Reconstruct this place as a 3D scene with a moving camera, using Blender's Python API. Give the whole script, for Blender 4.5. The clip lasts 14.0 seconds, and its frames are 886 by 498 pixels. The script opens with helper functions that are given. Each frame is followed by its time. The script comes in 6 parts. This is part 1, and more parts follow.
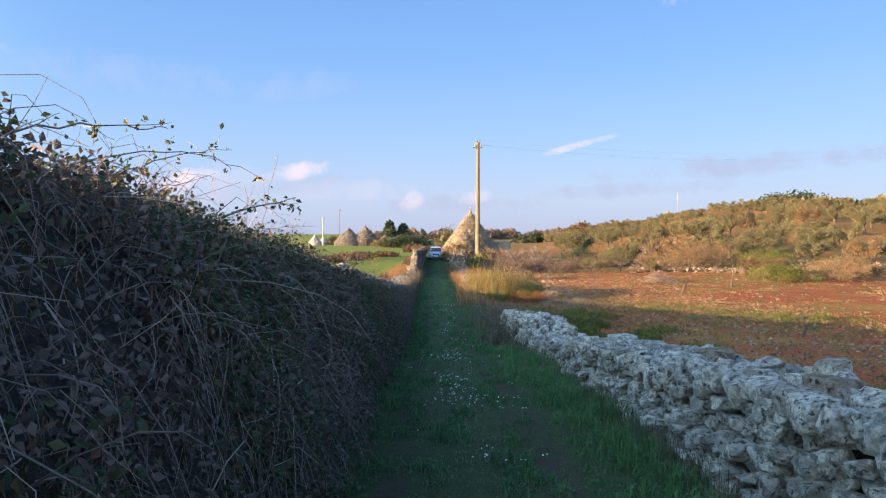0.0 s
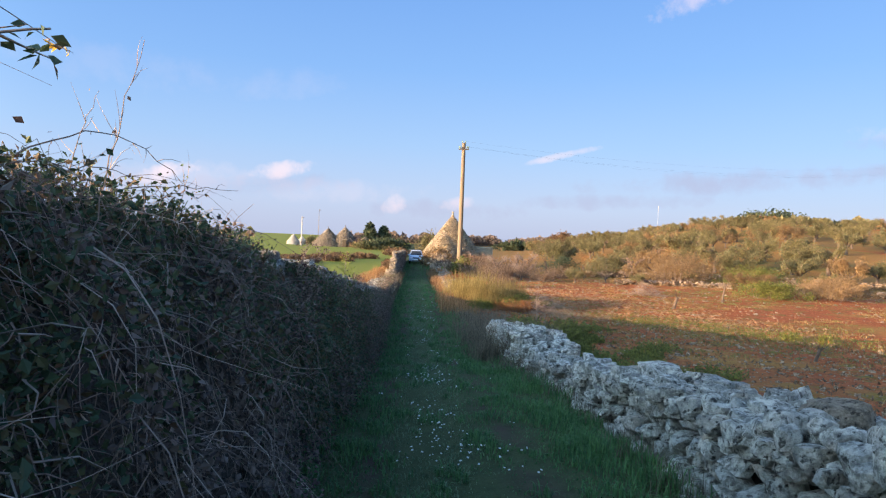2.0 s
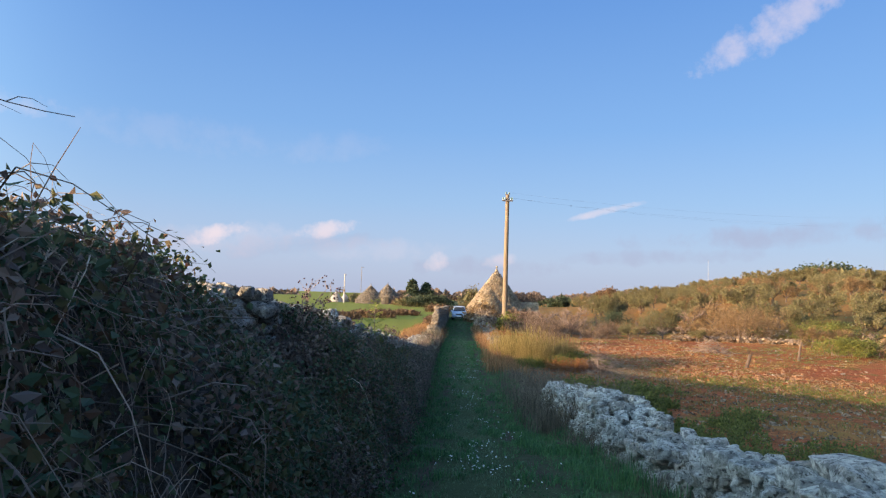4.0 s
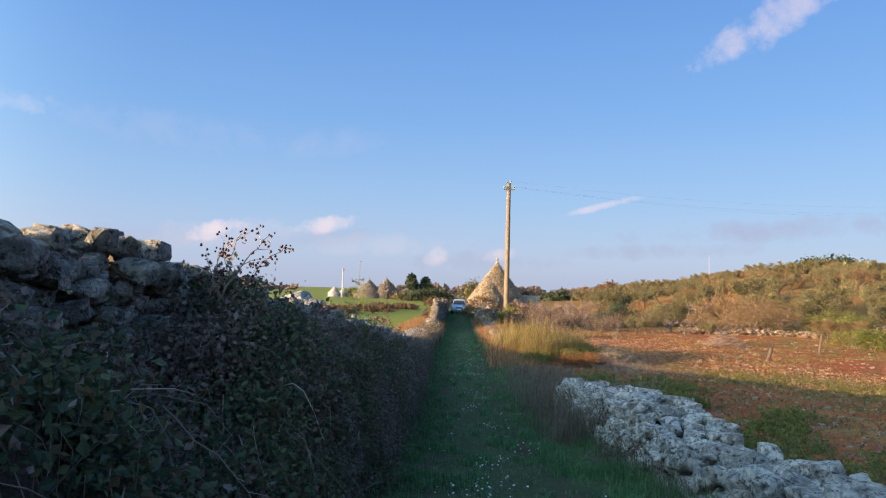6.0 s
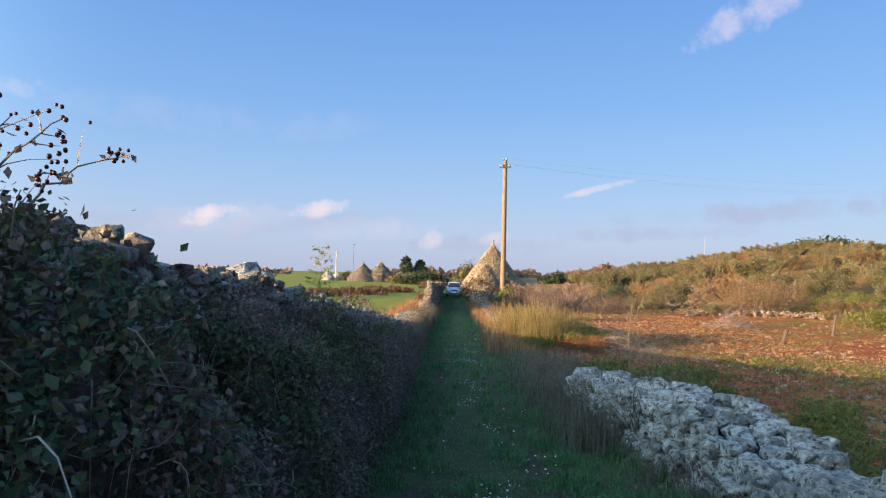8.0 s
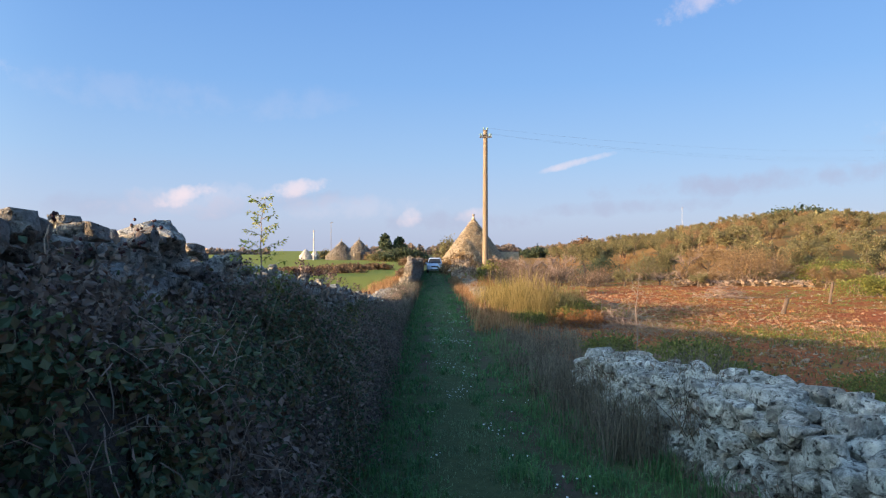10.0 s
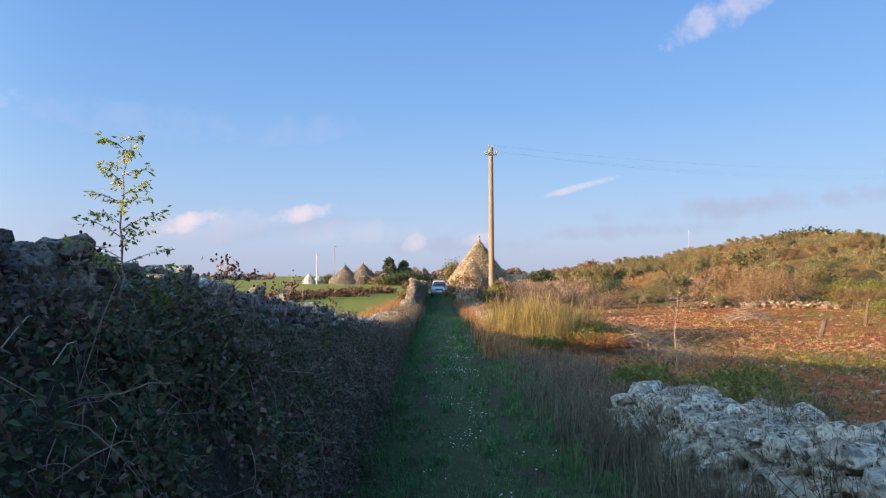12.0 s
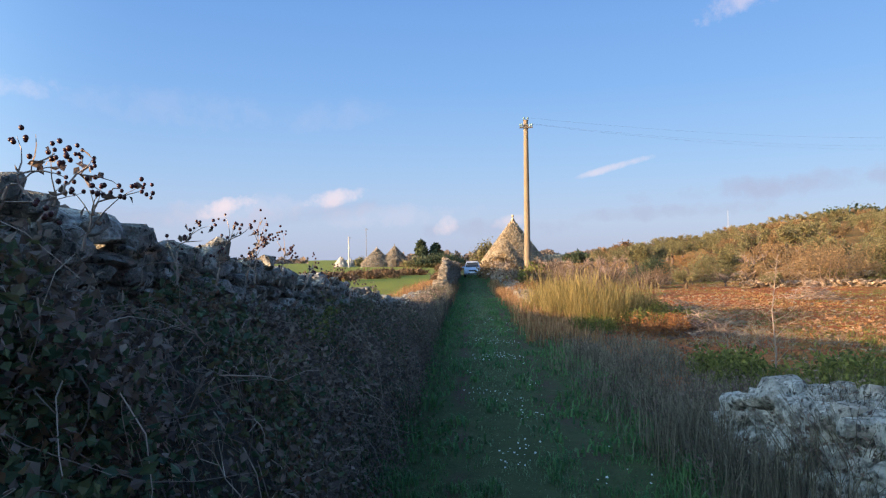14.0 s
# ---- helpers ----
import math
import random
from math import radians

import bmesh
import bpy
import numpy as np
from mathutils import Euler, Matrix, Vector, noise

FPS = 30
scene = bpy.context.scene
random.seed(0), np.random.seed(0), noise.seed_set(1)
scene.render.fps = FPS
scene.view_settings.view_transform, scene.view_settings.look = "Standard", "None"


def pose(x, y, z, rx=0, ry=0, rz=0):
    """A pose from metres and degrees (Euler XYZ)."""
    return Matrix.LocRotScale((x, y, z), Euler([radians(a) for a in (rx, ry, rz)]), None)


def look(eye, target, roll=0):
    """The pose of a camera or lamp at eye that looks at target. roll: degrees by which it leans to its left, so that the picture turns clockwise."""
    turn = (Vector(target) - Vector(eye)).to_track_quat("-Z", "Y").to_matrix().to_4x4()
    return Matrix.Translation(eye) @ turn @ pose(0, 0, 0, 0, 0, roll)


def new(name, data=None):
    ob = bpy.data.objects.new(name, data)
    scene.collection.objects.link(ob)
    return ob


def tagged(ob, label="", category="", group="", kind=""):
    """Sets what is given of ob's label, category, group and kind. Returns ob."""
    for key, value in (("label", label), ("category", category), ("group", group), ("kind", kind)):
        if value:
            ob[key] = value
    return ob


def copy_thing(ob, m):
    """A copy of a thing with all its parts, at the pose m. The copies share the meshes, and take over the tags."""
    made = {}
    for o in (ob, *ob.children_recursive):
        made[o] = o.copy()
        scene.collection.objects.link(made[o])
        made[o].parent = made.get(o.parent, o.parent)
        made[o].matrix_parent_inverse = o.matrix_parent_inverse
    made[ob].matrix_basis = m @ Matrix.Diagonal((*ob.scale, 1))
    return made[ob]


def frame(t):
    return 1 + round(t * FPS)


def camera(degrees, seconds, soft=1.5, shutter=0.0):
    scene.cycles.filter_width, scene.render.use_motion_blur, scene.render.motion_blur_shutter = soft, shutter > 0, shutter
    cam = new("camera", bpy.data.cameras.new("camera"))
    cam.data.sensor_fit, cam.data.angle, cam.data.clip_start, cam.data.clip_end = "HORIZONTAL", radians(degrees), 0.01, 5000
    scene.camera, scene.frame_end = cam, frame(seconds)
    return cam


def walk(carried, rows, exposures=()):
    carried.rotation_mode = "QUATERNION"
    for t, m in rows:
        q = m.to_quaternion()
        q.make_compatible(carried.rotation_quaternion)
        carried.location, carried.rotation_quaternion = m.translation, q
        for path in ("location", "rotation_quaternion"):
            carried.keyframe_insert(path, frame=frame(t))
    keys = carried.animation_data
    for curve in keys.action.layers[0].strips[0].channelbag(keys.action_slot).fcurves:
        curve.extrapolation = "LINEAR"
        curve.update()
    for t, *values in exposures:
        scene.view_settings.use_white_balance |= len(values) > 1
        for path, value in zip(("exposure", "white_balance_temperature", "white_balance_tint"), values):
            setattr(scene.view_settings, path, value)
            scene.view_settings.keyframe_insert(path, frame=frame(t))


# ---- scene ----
# ---- camera ----
cam = camera(69.0, 14.0, soft=1.2)
PATH = [
    (0, (0.079, 0.011, 3.138), (0.191, 10.007, 2.901), 0.06),
    (0.5, (0.031, 0.510, 3.109), (0.112, 10.499, 2.651), -1.23),
    (1, (0.025, 1.006, 3.072), (-0.848, 10.968, 3.128), 0.29),
    (1.5, (0.026, 1.537, 3.015), (0.511, 11.523, 2.816), 3.76),
    (2, (0.044, 2.091, 2.969), (0.463, 12.081, 2.818), 2.32),
    (2.5, (0.061, 2.651, 2.923), (-0.835, 12.608, 3.165), 2.22),
    (3, (0.067, 3.209, 2.871), (-0.393, 13.179, 3.487), 1.28),
    (3.2, (0.063, 3.429, 2.849), (-0.244, 13.405, 3.465), 1.29),
    (5.3, (-0.039, 5.703, 2.597), (-0.320, 15.658, 3.501), 2.75),
    (5.5, (-0.051, 5.912, 2.576), (-0.001, 15.892, 3.198), 1.52),
    (6, (0.008, 6.384, 2.533), (-0.254, 16.360, 3.168), 1.67),
    (6.5, (0.103, 6.821, 2.533), (-0.343, 16.807, 2.799), 1.47),
    (7, (0.096, 7.306, 2.485), (-0.027, 17.296, 2.932), 1.10),
    (7.5, (0.079, 7.827, 2.435), (-0.279, 17.805, 2.990), 1.49),
    (8, (0.033, 8.343, 2.396), (-0.145, 18.335, 2.779), 1.37),
    (8.2, (0.000, 8.546, 2.378), (0.226, 18.535, 2.787), 0.62),
    (10.3, (-0.073, 10.487, 2.238), (0.031, 20.486, 2.174), -0.14),
    (10.5, (-0.056, 10.683, 2.227), (-0.137, 20.682, 2.123), -0.71),
    (11, (-0.018, 11.186, 2.162), (0.589, 21.167, 2.118), 1.71),
    (11.5, (0.004, 11.729, 2.088), (-0.297, 21.695, 2.851), 1.69),
    (12, (0.004, 12.245, 2.050), (0.078, 22.237, 2.460), -0.15),
    (12.5, (-0.008, 12.767, 2.018), (0.444, 22.755, 2.210), -1.44),
    (13, (-0.013, 13.284, 1.950), (-0.651, 23.252, 2.436), -0.59),
    (13.5, (-0.077, 13.803, 1.877), (-0.120, 23.774, 2.632), 1.07),
    (14, (-0.097, 14.299, 1.821), (-0.518, 24.289, 1.970), -0.63),
]
walk(cam, [(t, look(eye, target, roll)) for t, eye, target, roll in PATH],
     [(0.0, 1.70, 6650, 14), (0.5, 1.69, 6650, 14), (1.0, 1.63, 6650, 14), (1.5, 1.69, 6650, 14), (2.0, 1.67, 6650, 14), (2.6, 1.50, 6650, 12), (5.3, 1.46, 6650, 12), (8.0, 1.52, 6650, 12), (14.0, 1.52, 6650, 12)])

# ---- sky and sun ----
SUN_EL = radians(7.5)
SUN_AZ = radians(-117.0)      # clockwise from +y: the sun stands low behind the left wall
SUN_DIR = Vector((math.sin(SUN_AZ) * math.cos(SUN_EL), math.cos(SUN_AZ) * math.cos(SUN_EL), math.sin(SUN_EL)))

sun_data = bpy.data.lights.new("sun", "SUN")
sun_data.energy = 4.8
sun_data.angle = radians(0.5)
sun_data.color = (1.0, 0.67, 0.37)
sun_ob = new("sun", sun_data)
sun_ob.matrix_world = look(SUN_DIR * 100, (0, 0, 0))

world = bpy.data.worlds.new("sky")
scene.world = world
world.use_nodes = True
wn, wl = world.node_tree.nodes, world.node_tree.links
wn.clear()
w_out = wn.new("ShaderNodeOutputWorld")
w_bg = wn.new("ShaderNodeBackground")
w_sky = wn.new("ShaderNodeTexSky")
w_sky.sky_type = "NISHITA"
w_sky.sun_disc = False
w_sky.sun_elevation = SUN_EL
w_sky.sun_rotation = SUN_AZ
w_sky.altitude = 300
w_sky.air_density = 1.0
w_sky.dust_density = 2.2
w_sky.ozone_density = 3.0
w_bg.inputs["Strength"].default_value = 0.117
w_co = wn.new("ShaderNodeTexCoord")


def w_math(op, a, b=None, c=None):
    n = wn.new("ShaderNodeMath")
    n.operation = op
    for k, v in enumerate((a, b, c)):
        if v is None:
            continue
        if isinstance(v, (int, float)):
            n.inputs[k].default_value = v
        else:
            wl.new(v, n.inputs[k])
    return n.outputs[0]


def w_mix(fac, a, b):
    n = wn.new("ShaderNodeMix")
    n.data_type = "RGBA"
    wl.new(fac, n.inputs["Factor"])
    for k, v in (("A", a), ("B", b)):
        sock = [i for i in n.inputs if i.name == k and i.type == "RGBA"][0]
        if isinstance(v, tuple):
            sock.default_value = v
        else:
            wl.new(v, sock)
    return [o for o in n.outputs if o.type == "RGBA"][0]


# small clouds: azimuth, elevation, half width, half height (degrees), lean, thickness
CLOUDS = [
    (-21.0, 4.5, 2.6, 1.05, 0.24, 1.0), (-12.0, 5.4, 3.6, 0.90, 0.20, 0.85), (-2.0, 2.9, 1.2, 1.1, 0.2, 0.75), (3.6, 3.2, 2.0, 0.75, 0.15, 0.65),
    (-19.0, 4.2, 9.0, 1.5, 0.06, 0.30), (-8.0, 3.8, 9.0, 1.2, 0.06, 0.25), (-24.0, 12.5, 9.0, 1.8, 0.0, 0.13), (-12.0, 12.5, 6.0, 1.5, 0.1, 0.13),
    (12.3, 7.6, 4.0, 0.36, 0.24, 0.65), (26.0, 21.7, 6.8, 1.9, 0.40, 0.62), (-42.0, 10.5, 3.2, 1.6, 0.2, 0.8), (-36.0, 13.0, 3.0, 1.1, 0.1, 0.35),
    (40.0, 9.5, 7.0, 1.2, 0.1, 0.35), (75.0, 14.0, 9.0, 2.0, 0.1, 0.7),
]
# flat grey-lilac streaks below and between them
HAZES = [
    (-14.5, 3.9, 9.0, 1.1, 0.10, 0.50), (2.5, 2.6, 8.0, 1.1, 0.02, 0.55), (28.0, 5.6, 15.0, 1.2, 0.05, 0.70), (17.0, 3.8, 10.0, 0.8, 0.04, 0.55),
    (-27.0, 3.6, 8.0, 1.2, 0.04, 0.40), (40.0, 8.6, 8.0, 0.8, 0.05, 0.5),
]
w_sep = wn.new("ShaderNodeSeparateXYZ")
wl.new(w_co.outputs["Generated"], w_sep.inputs[0])
az = w_math("MULTIPLY", w_math("ARCTAN2", w_sep.outputs[0], w_sep.outputs[1]), 57.2958)
el = w_math("MULTIPLY", w_math("ARCSINE", w_sep.outputs[2]), 57.2958)
w_noise = wn.new("ShaderNodeTexNoise")
w_noise.inputs["Scale"].default_value = 26.0
w_noise.inputs["Detail"].default_value = 7.0
w_noise.inputs["Roughness"].default_value = 0.62
wl.new(w_co.outputs["Generated"], w_noise.inputs["Vector"])
ragged = w_math("MULTIPLY", w_math("SUBTRACT", w_noise.outputs["Fac"], 0.55), 3.4)


def cover_of(patches):
    """How much of the sky the given ragged patches hide."""
    cover = None
    for ca, ce, hw, hh, lean, thick in patches:
        da = w_math("SUBTRACT", az, ca)
        de = w_math("SUBTRACT", w_math("SUBTRACT", el, ce), w_math("MULTIPLY", da, lean))
        q = w_math("ADD", w_math("POWER", w_math("ABSOLUTE", w_math("DIVIDE", da, hw)), 2.0),
                   w_math("POWER", w_math("ABSOLUTE", w_math("DIVIDE", de, hh)), 2.0))
        m = w_math("MULTIPLY", w_math("SMOOTH_MIN", w_math("MAXIMUM", w_math("SUBTRACT", w_math("ADD", 1.0, ragged), q), 0.0), 1.0, 0.8), thick)
        cover = m if cover is None else w_math("MAXIMUM", cover, m)
    return cover


# a thin hazy air that evens the sky out from the zenith to the horizon
w_ramp = wn.new("ShaderNodeValToRGB")
AIR = [(0.0, (1.55, 1.80, 2.45)), (0.05, (1.52, 1.88, 2.62)), (0.14, (1.08, 1.72, 2.70)), (0.25, (0.70, 1.42, 2.68)), (0.42, (0.43, 1.06, 2.45)), (1.0, (0.25, 0.65, 1.75))]
AIR_TOP = 2.8
w_e = w_ramp.color_ramp.elements
while len(w_e) < len(AIR):
    w_e.new(0.5)
for k, (p, c) in zip(w_e, AIR):
    k.position, k.color = p, (*(v / AIR_TOP for v in c), 1)
wl.new(w_math("MAXIMUM", w_sep.outputs[2], 0.0), w_ramp.inputs[0])
w_air = wn.new("ShaderNodeVectorMath")
w_air.operation = "SCALE"
w_air.inputs["Scale"].default_value = AIR_TOP
wl.new(w_ramp.outputs[0], w_air.inputs[0])
col = w_mix(w_math("ADD", 0.85, 0.0), w_sky.outputs[0], w_air.outputs[0])
CLOUD_SHADE = (1.32, 1.42, 1.95, 1)
CLOUD_COL = (2.9, 2.5, 2.65, 1)
col = w_mix(w_math("MULTIPLY", w_math("POWER", cover_of(HAZES), 1.15), 0.9), col, CLOUD_SHADE)
col = w_mix(w_math("MULTIPLY", w_math("POWER", cover_of(CLOUDS), 1.15), 0.85), col, CLOUD_COL)
# the air is brighter and warmer round the low sun
SUN_GLOW = 9.0
w_dot = wn.new("ShaderNodeVectorMath")
w_dot.operation = "DOT_PRODUCT"
wl.new(w_co.outputs["Generated"], w_dot.inputs[0])
w_dot.inputs[1].default_value = SUN_DIR
glow = w_math("MULTIPLY", w_math("POWER", w_math("MAXIMUM", w_dot.outputs["Value"], 0.0), 2.4), SUN_GLOW)
w_warm = wn.new("ShaderNodeVectorMath")
w_warm.operation = "SCALE"
w_warm.inputs[0].default_value = (1.25, 0.95, 0.55)
wl.new(glow, w_warm.inputs["Scale"])
w_gain = wn.new("ShaderNodeVectorMath")
w_gain.operation = "ADD"
w_gain.inputs[1].default_value = (1, 1, 1)
wl.new(w_warm.outputs[0], w_gain.inputs[0])
w_scale = wn.new("ShaderNodeVectorMath")
w_scale.operation = "MULTIPLY"
wl.new(col, w_scale.inputs[0])
wl.new(w_gain.outputs[0], w_scale.inputs[1])
wl.new(w_scale.outputs[0], w_bg.inputs["Color"])
wl.new(w_bg.outputs[0], w_out.inputs[0])

# ---- materials ----
def nodes_of(name):
    m = bpy.data.materials.new(name)
    m.use_nodes = True
    t = m.node_tree
    return m, t.nodes, t.links, t.nodes["Principled BSDF"]


def noise_node(n, l, vec, scale, detail=4.0, rough=0.6):
    k = n.new("ShaderNodeTexNoise")
    k.inputs["Scale"].default_value = scale
    k.inputs["Detail"].default_value = detail
    k.inputs["Roughness"].default_value = rough
    if vec is not None:
        l.new(vec, k.inputs["Vector"])
    return k.outputs["Fac"]


def ramp_node(n, l, fac, stops):
    r = n.new("ShaderNodeValToRGB")
    e = r.color_ramp.elements
    while len(e) < len(stops):
        e.new(0.5)
    for k, (p, c) in zip(e, stops):
        k.position, k.color = p, (*c, 1)
    l.new(fac, r.inputs[0])
    return r.outputs[0]


def mix_node(n, l, fac, a, b, mode="MIX"):
    m = n.new("ShaderNodeMix")
    m.data_type = "RGBA"
    m.blend_type = mode
    if isinstance(fac, (int, float)):
        m.inputs["Factor"].default_value = fac
    else:
        l.new(fac, m.inputs["Factor"])
    for k, v in (("A", a), ("B", b)):
        s = [i for i in m.inputs if i.name == k and i.type == "RGBA"][0]
        if isinstance(v, tuple):
            s.default_value = (*v, 1)
        else:
            l.new(v, s)
    return [o for o in m.outputs if o.type == "RGBA"][0]


def math_node(n, l, op, a, b=0.0, c=None):
    k = n.new("ShaderNodeMath")
    k.operation = op
    for i, v in enumerate((a, b, c)):
        if v is None:
            continue
        if isinstance(v, (int, float)):
            k.inputs[i].default_value = v
        else:
            l.new(v, k.inputs[i])
    return k.outputs[0]


def bump_node(n, l, height, strength, distance, bsdf):
    b = n.new("ShaderNodeBump")
    b.inputs["Strength"].default_value = strength
    b.inputs["Distance"].default_value = distance
    l.new(height, b.inputs["Height"])
    l.new(b.outputs[0], bsdf.inputs["Normal"])


def plain(name, dark, light, scale=8.0, rough=0.85, metal=0.0, bump=0.3, fine=60.0, dist=0.01, island=0.0, obj=0.0, trans=0.0, stops=None):
    """A surface with coarse and fine variation between two colours, and optional variation by piece."""
    m, n, l, p = nodes_of(name)
    co = n.new("ShaderNodeTexCoord").outputs["Object"]
    big = noise_node(n, l, co, scale, 5)
    small = noise_node(n, l, co, fine, 4)
    f = math_node(n, l, "ADD", math_node(n, l, "MULTIPLY", big, 0.65), math_node(n, l, "MULTIPLY", small, 0.35))
    if island:
        r = n.new("ShaderNodeNewGeometry").outputs["Random Per Island"]
        f = math_node(n, l, "ADD", math_node(n, l, "MULTIPLY", f, 1 - island), math_node(n, l, "MULTIPLY", r, island))
    if obj:
        r = n.new("ShaderNodeObjectInfo").outputs["Random"]
        f = math_node(n, l, "ADD", math_node(n, l, "MULTIPLY", f, 1 - obj), math_node(n, l, "MULTIPLY", r, obj))
    c = ramp_node(n, l, f, stops or [(0.25, dark), (0.75, light)])
    l.new(c, p.inputs["Base Color"])
    p.inputs["Roughness"].default_value = rough
    p.inputs["Metallic"].default_value = metal
    p.inputs["Specular IOR Level"].default_value = 0.25
    if trans:
        tr = n.new("ShaderNodeBsdfTranslucent")
        l.new(c, tr.inputs["Color"])
        mx = n.new("ShaderNodeMixShader")
        mx.inputs[0].default_value = trans
        l.new(p.outputs[0], mx.inputs[1])
        l.new(tr.outputs[0], mx.inputs[2])
        l.new(mx.outputs[0], n["Material Output"].inputs["Surface"])
    if bump:
        bump_node(n, l, math_node(n, l, "ADD", big, math_node(n, l, "MULTIPLY", small, 0.6)), bump, dist, p)
    return m


def limestone(name, by_object, light=(0.64, 0.62, 0.55), warm=(0.50, 0.43, 0.35), dirt=0.48):
    """Weathered limestone: pale faces, dark lichen and pits."""
    m, n, l, p = nodes_of(name)
    g = n.new("ShaderNodeNewGeometry")
    r = n.new("ShaderNodeObjectInfo").outputs["Random"] if by_object else g.outputs["Random Per Island"]
    shift = n.new("ShaderNodeVectorMath")
    shift.operation = "ADD"
    l.new(g.outputs["Position"], shift.inputs[0])
    l.new(math_node(n, l, "MULTIPLY", r, 37.0), shift.inputs[1])
    co = shift.outputs[0]
    big = noise_node(n, l, co, 3.5, 4)
    mid = noise_node(n, l, co, 16.0, 6, 0.7)
    fine = noise_node(n, l, co, 75.0, 5, 0.7)
    grey = tuple(c * 0.74 for c in light)
    base = ramp_node(n, l, r, [(0.0, warm), (0.22, grey), (0.6, light), (1.0, tuple(min(0.80, c * 1.12) for c in light))])
    # soft pale crusts, grey lichen, then small black pits
    crust = ramp_node(n, l, noise_node(n, l, co, 5.0, 6, 0.65), [(0.48, (0, 0, 0)), (0.66, (1, 1, 1))])
    c = mix_node(n, l, crust, base, tuple(min(0.82, c * 1.25) for c in light))
    lichen = ramp_node(n, l, math_node(n, l, "ADD", math_node(n, l, "MULTIPLY", mid, 0.7), math_node(n, l, "MULTIPLY", big, 0.3)),
                       [(dirt - 0.05, (0, 0, 0)), (dirt + 0.08, (1, 1, 1))])
    c = mix_node(n, l, lichen, tuple(c * 0.42 for c in light), c)
    pit = ramp_node(n, l, noise_node(n, l, co, 24.0, 3, 0.6), [(0.36, (0.14, 0.14, 0.14)), (0.43, (1, 1, 1))])
    c = mix_node(n, l, 0.8, c, pit, "MULTIPLY")
    speck = ramp_node(n, l, fine, [(0.34, (0.45, 0.45, 0.45)), (0.50, (1, 1, 1))])
    c = mix_node(n, l, 0.5, c, speck, "MULTIPLY")
    l.new(c, p.inputs["Base Color"])
    p.inputs["Roughness"].default_value = 0.95
    p.inputs["Specular IOR Level"].default_value = 0.15
    h = math_node(n, l, "ADD", math_node(n, l, "MULTIPLY", mid, 1.0), math_node(n, l, "MULTIPLY", fine, 0.4))
    h = math_node(n, l, "ADD", h, math_node(n, l, "MULTIPLY", pit, 0.5))
    bump_node(n, l, h, 1.0, 0.06, p)
    return m


M_STONE = limestone("limestone", True)
M_RUBBLE = limestone("limestone_rubble", False)
# lichened limestone, its colour darkened for the shade on the left wall's face
M_STONE_SHADE = limestone("shaded_limestone", False, (0.46, 0.435, 0.38), (0.34, 0.28, 0.225), 0.49)
M_STONE_SHADE_PIECE = limestone("shaded_limestone_block", True, (0.46, 0.435, 0.38), (0.34, 0.28, 0.225), 0.49)
M_STONE_WARM = limestone("limestone_warm", False, (0.31, 0.26, 0.20), (0.25, 0.18, 0.11), 0.44)
M_TRULLO = limestone("hut_stone", False, (0.34, 0.28, 0.20), (0.30, 0.23, 0.16), 0.31)
# hut stone again, darker in colour because the far huts catch less light
M_TRULLO_DIM = limestone("dimmed_hut_stone", False, (0.21, 0.185, 0.155), (0.17, 0.145, 0.12), 0.36)
M_FIELDSTONE = limestone("field_stone", False, (0.42, 0.31, 0.22), (0.34, 0.20, 0.12))
M_DUSTY = limestone("earth_stained_stone", False, (0.38, 0.215, 0.125), (0.30, 0.14, 0.07), 0.42)
# near-black, so that the shade in the gaps between stones is coloured in
M_CORE_SHADE = plain("wall_core_shade", (0.035, 0.033, 0.03), (0.09, 0.085, 0.08), 14, 1.0, bump=0.8, dist=0.04)
# brown tangle, coloured dark for the shade deep in the brambles
M_UNDER_SHADE = plain("undergrowth", (0.03, 0.028, 0.022), (0.12, 0.098, 0.078), 9, 1.0, bump=1.0, dist=0.08, fine=45)
M_CANE = plain("dry_cane", (0.16, 0.125, 0.095), (0.44, 0.35, 0.27), 5, 0.8, bump=0, island=0.7)
M_CANE_DARK = plain("dark_cane", (0.11, 0.08, 0.062), (0.30, 0.22, 0.17), 5, 0.8, bump=0, island=0.7)
M_BRAMBLE = plain("bramble_leaf", (0.018, 0.03, 0.014), (0.085, 0.10, 0.04), 1.6, 0.55, bump=0, island=0.5, trans=0.25,
                  stops=[(0.2, (0.032, 0.06, 0.034)), (0.45, (0.068, 0.105, 0.052)), (0.60, (0.115, 0.12, 0.05)), (0.72, (0.125, 0.08, 0.045)), (0.85, (0.15, 0.05, 0.035))])
M_BRAMBLE_DRY = plain("withered_leaf", (0.10, 0.075, 0.065), (0.24, 0.18, 0.14), 6, 0.8, bump=0, island=0.7, trans=0.2)
M_YELLOW_LEAF = plain("yellow_leaf", (0.42, 0.26, 0.04), (0.62, 0.42, 0.06), 10, 0.6, bump=0, island=0.6, trans=0.35)
M_SAPLING_LEAF = plain("sapling_leaf", (0.10, 0.15, 0.03), (0.32, 0.33, 0.06), 10, 0.5, bump=0, island=0.7, trans=0.4)
M_BERRY = plain("dark_berry", (0.02, 0.010, 0.012), (0.06, 0.016, 0.016), 10, 0.35, bump=0, island=0.6)
M_GRASS = plain("lane_grass", (0.038, 0.11, 0.042), (0.125, 0.26, 0.085), 1.6, 0.6, bump=0, island=0.45, trans=0.3)
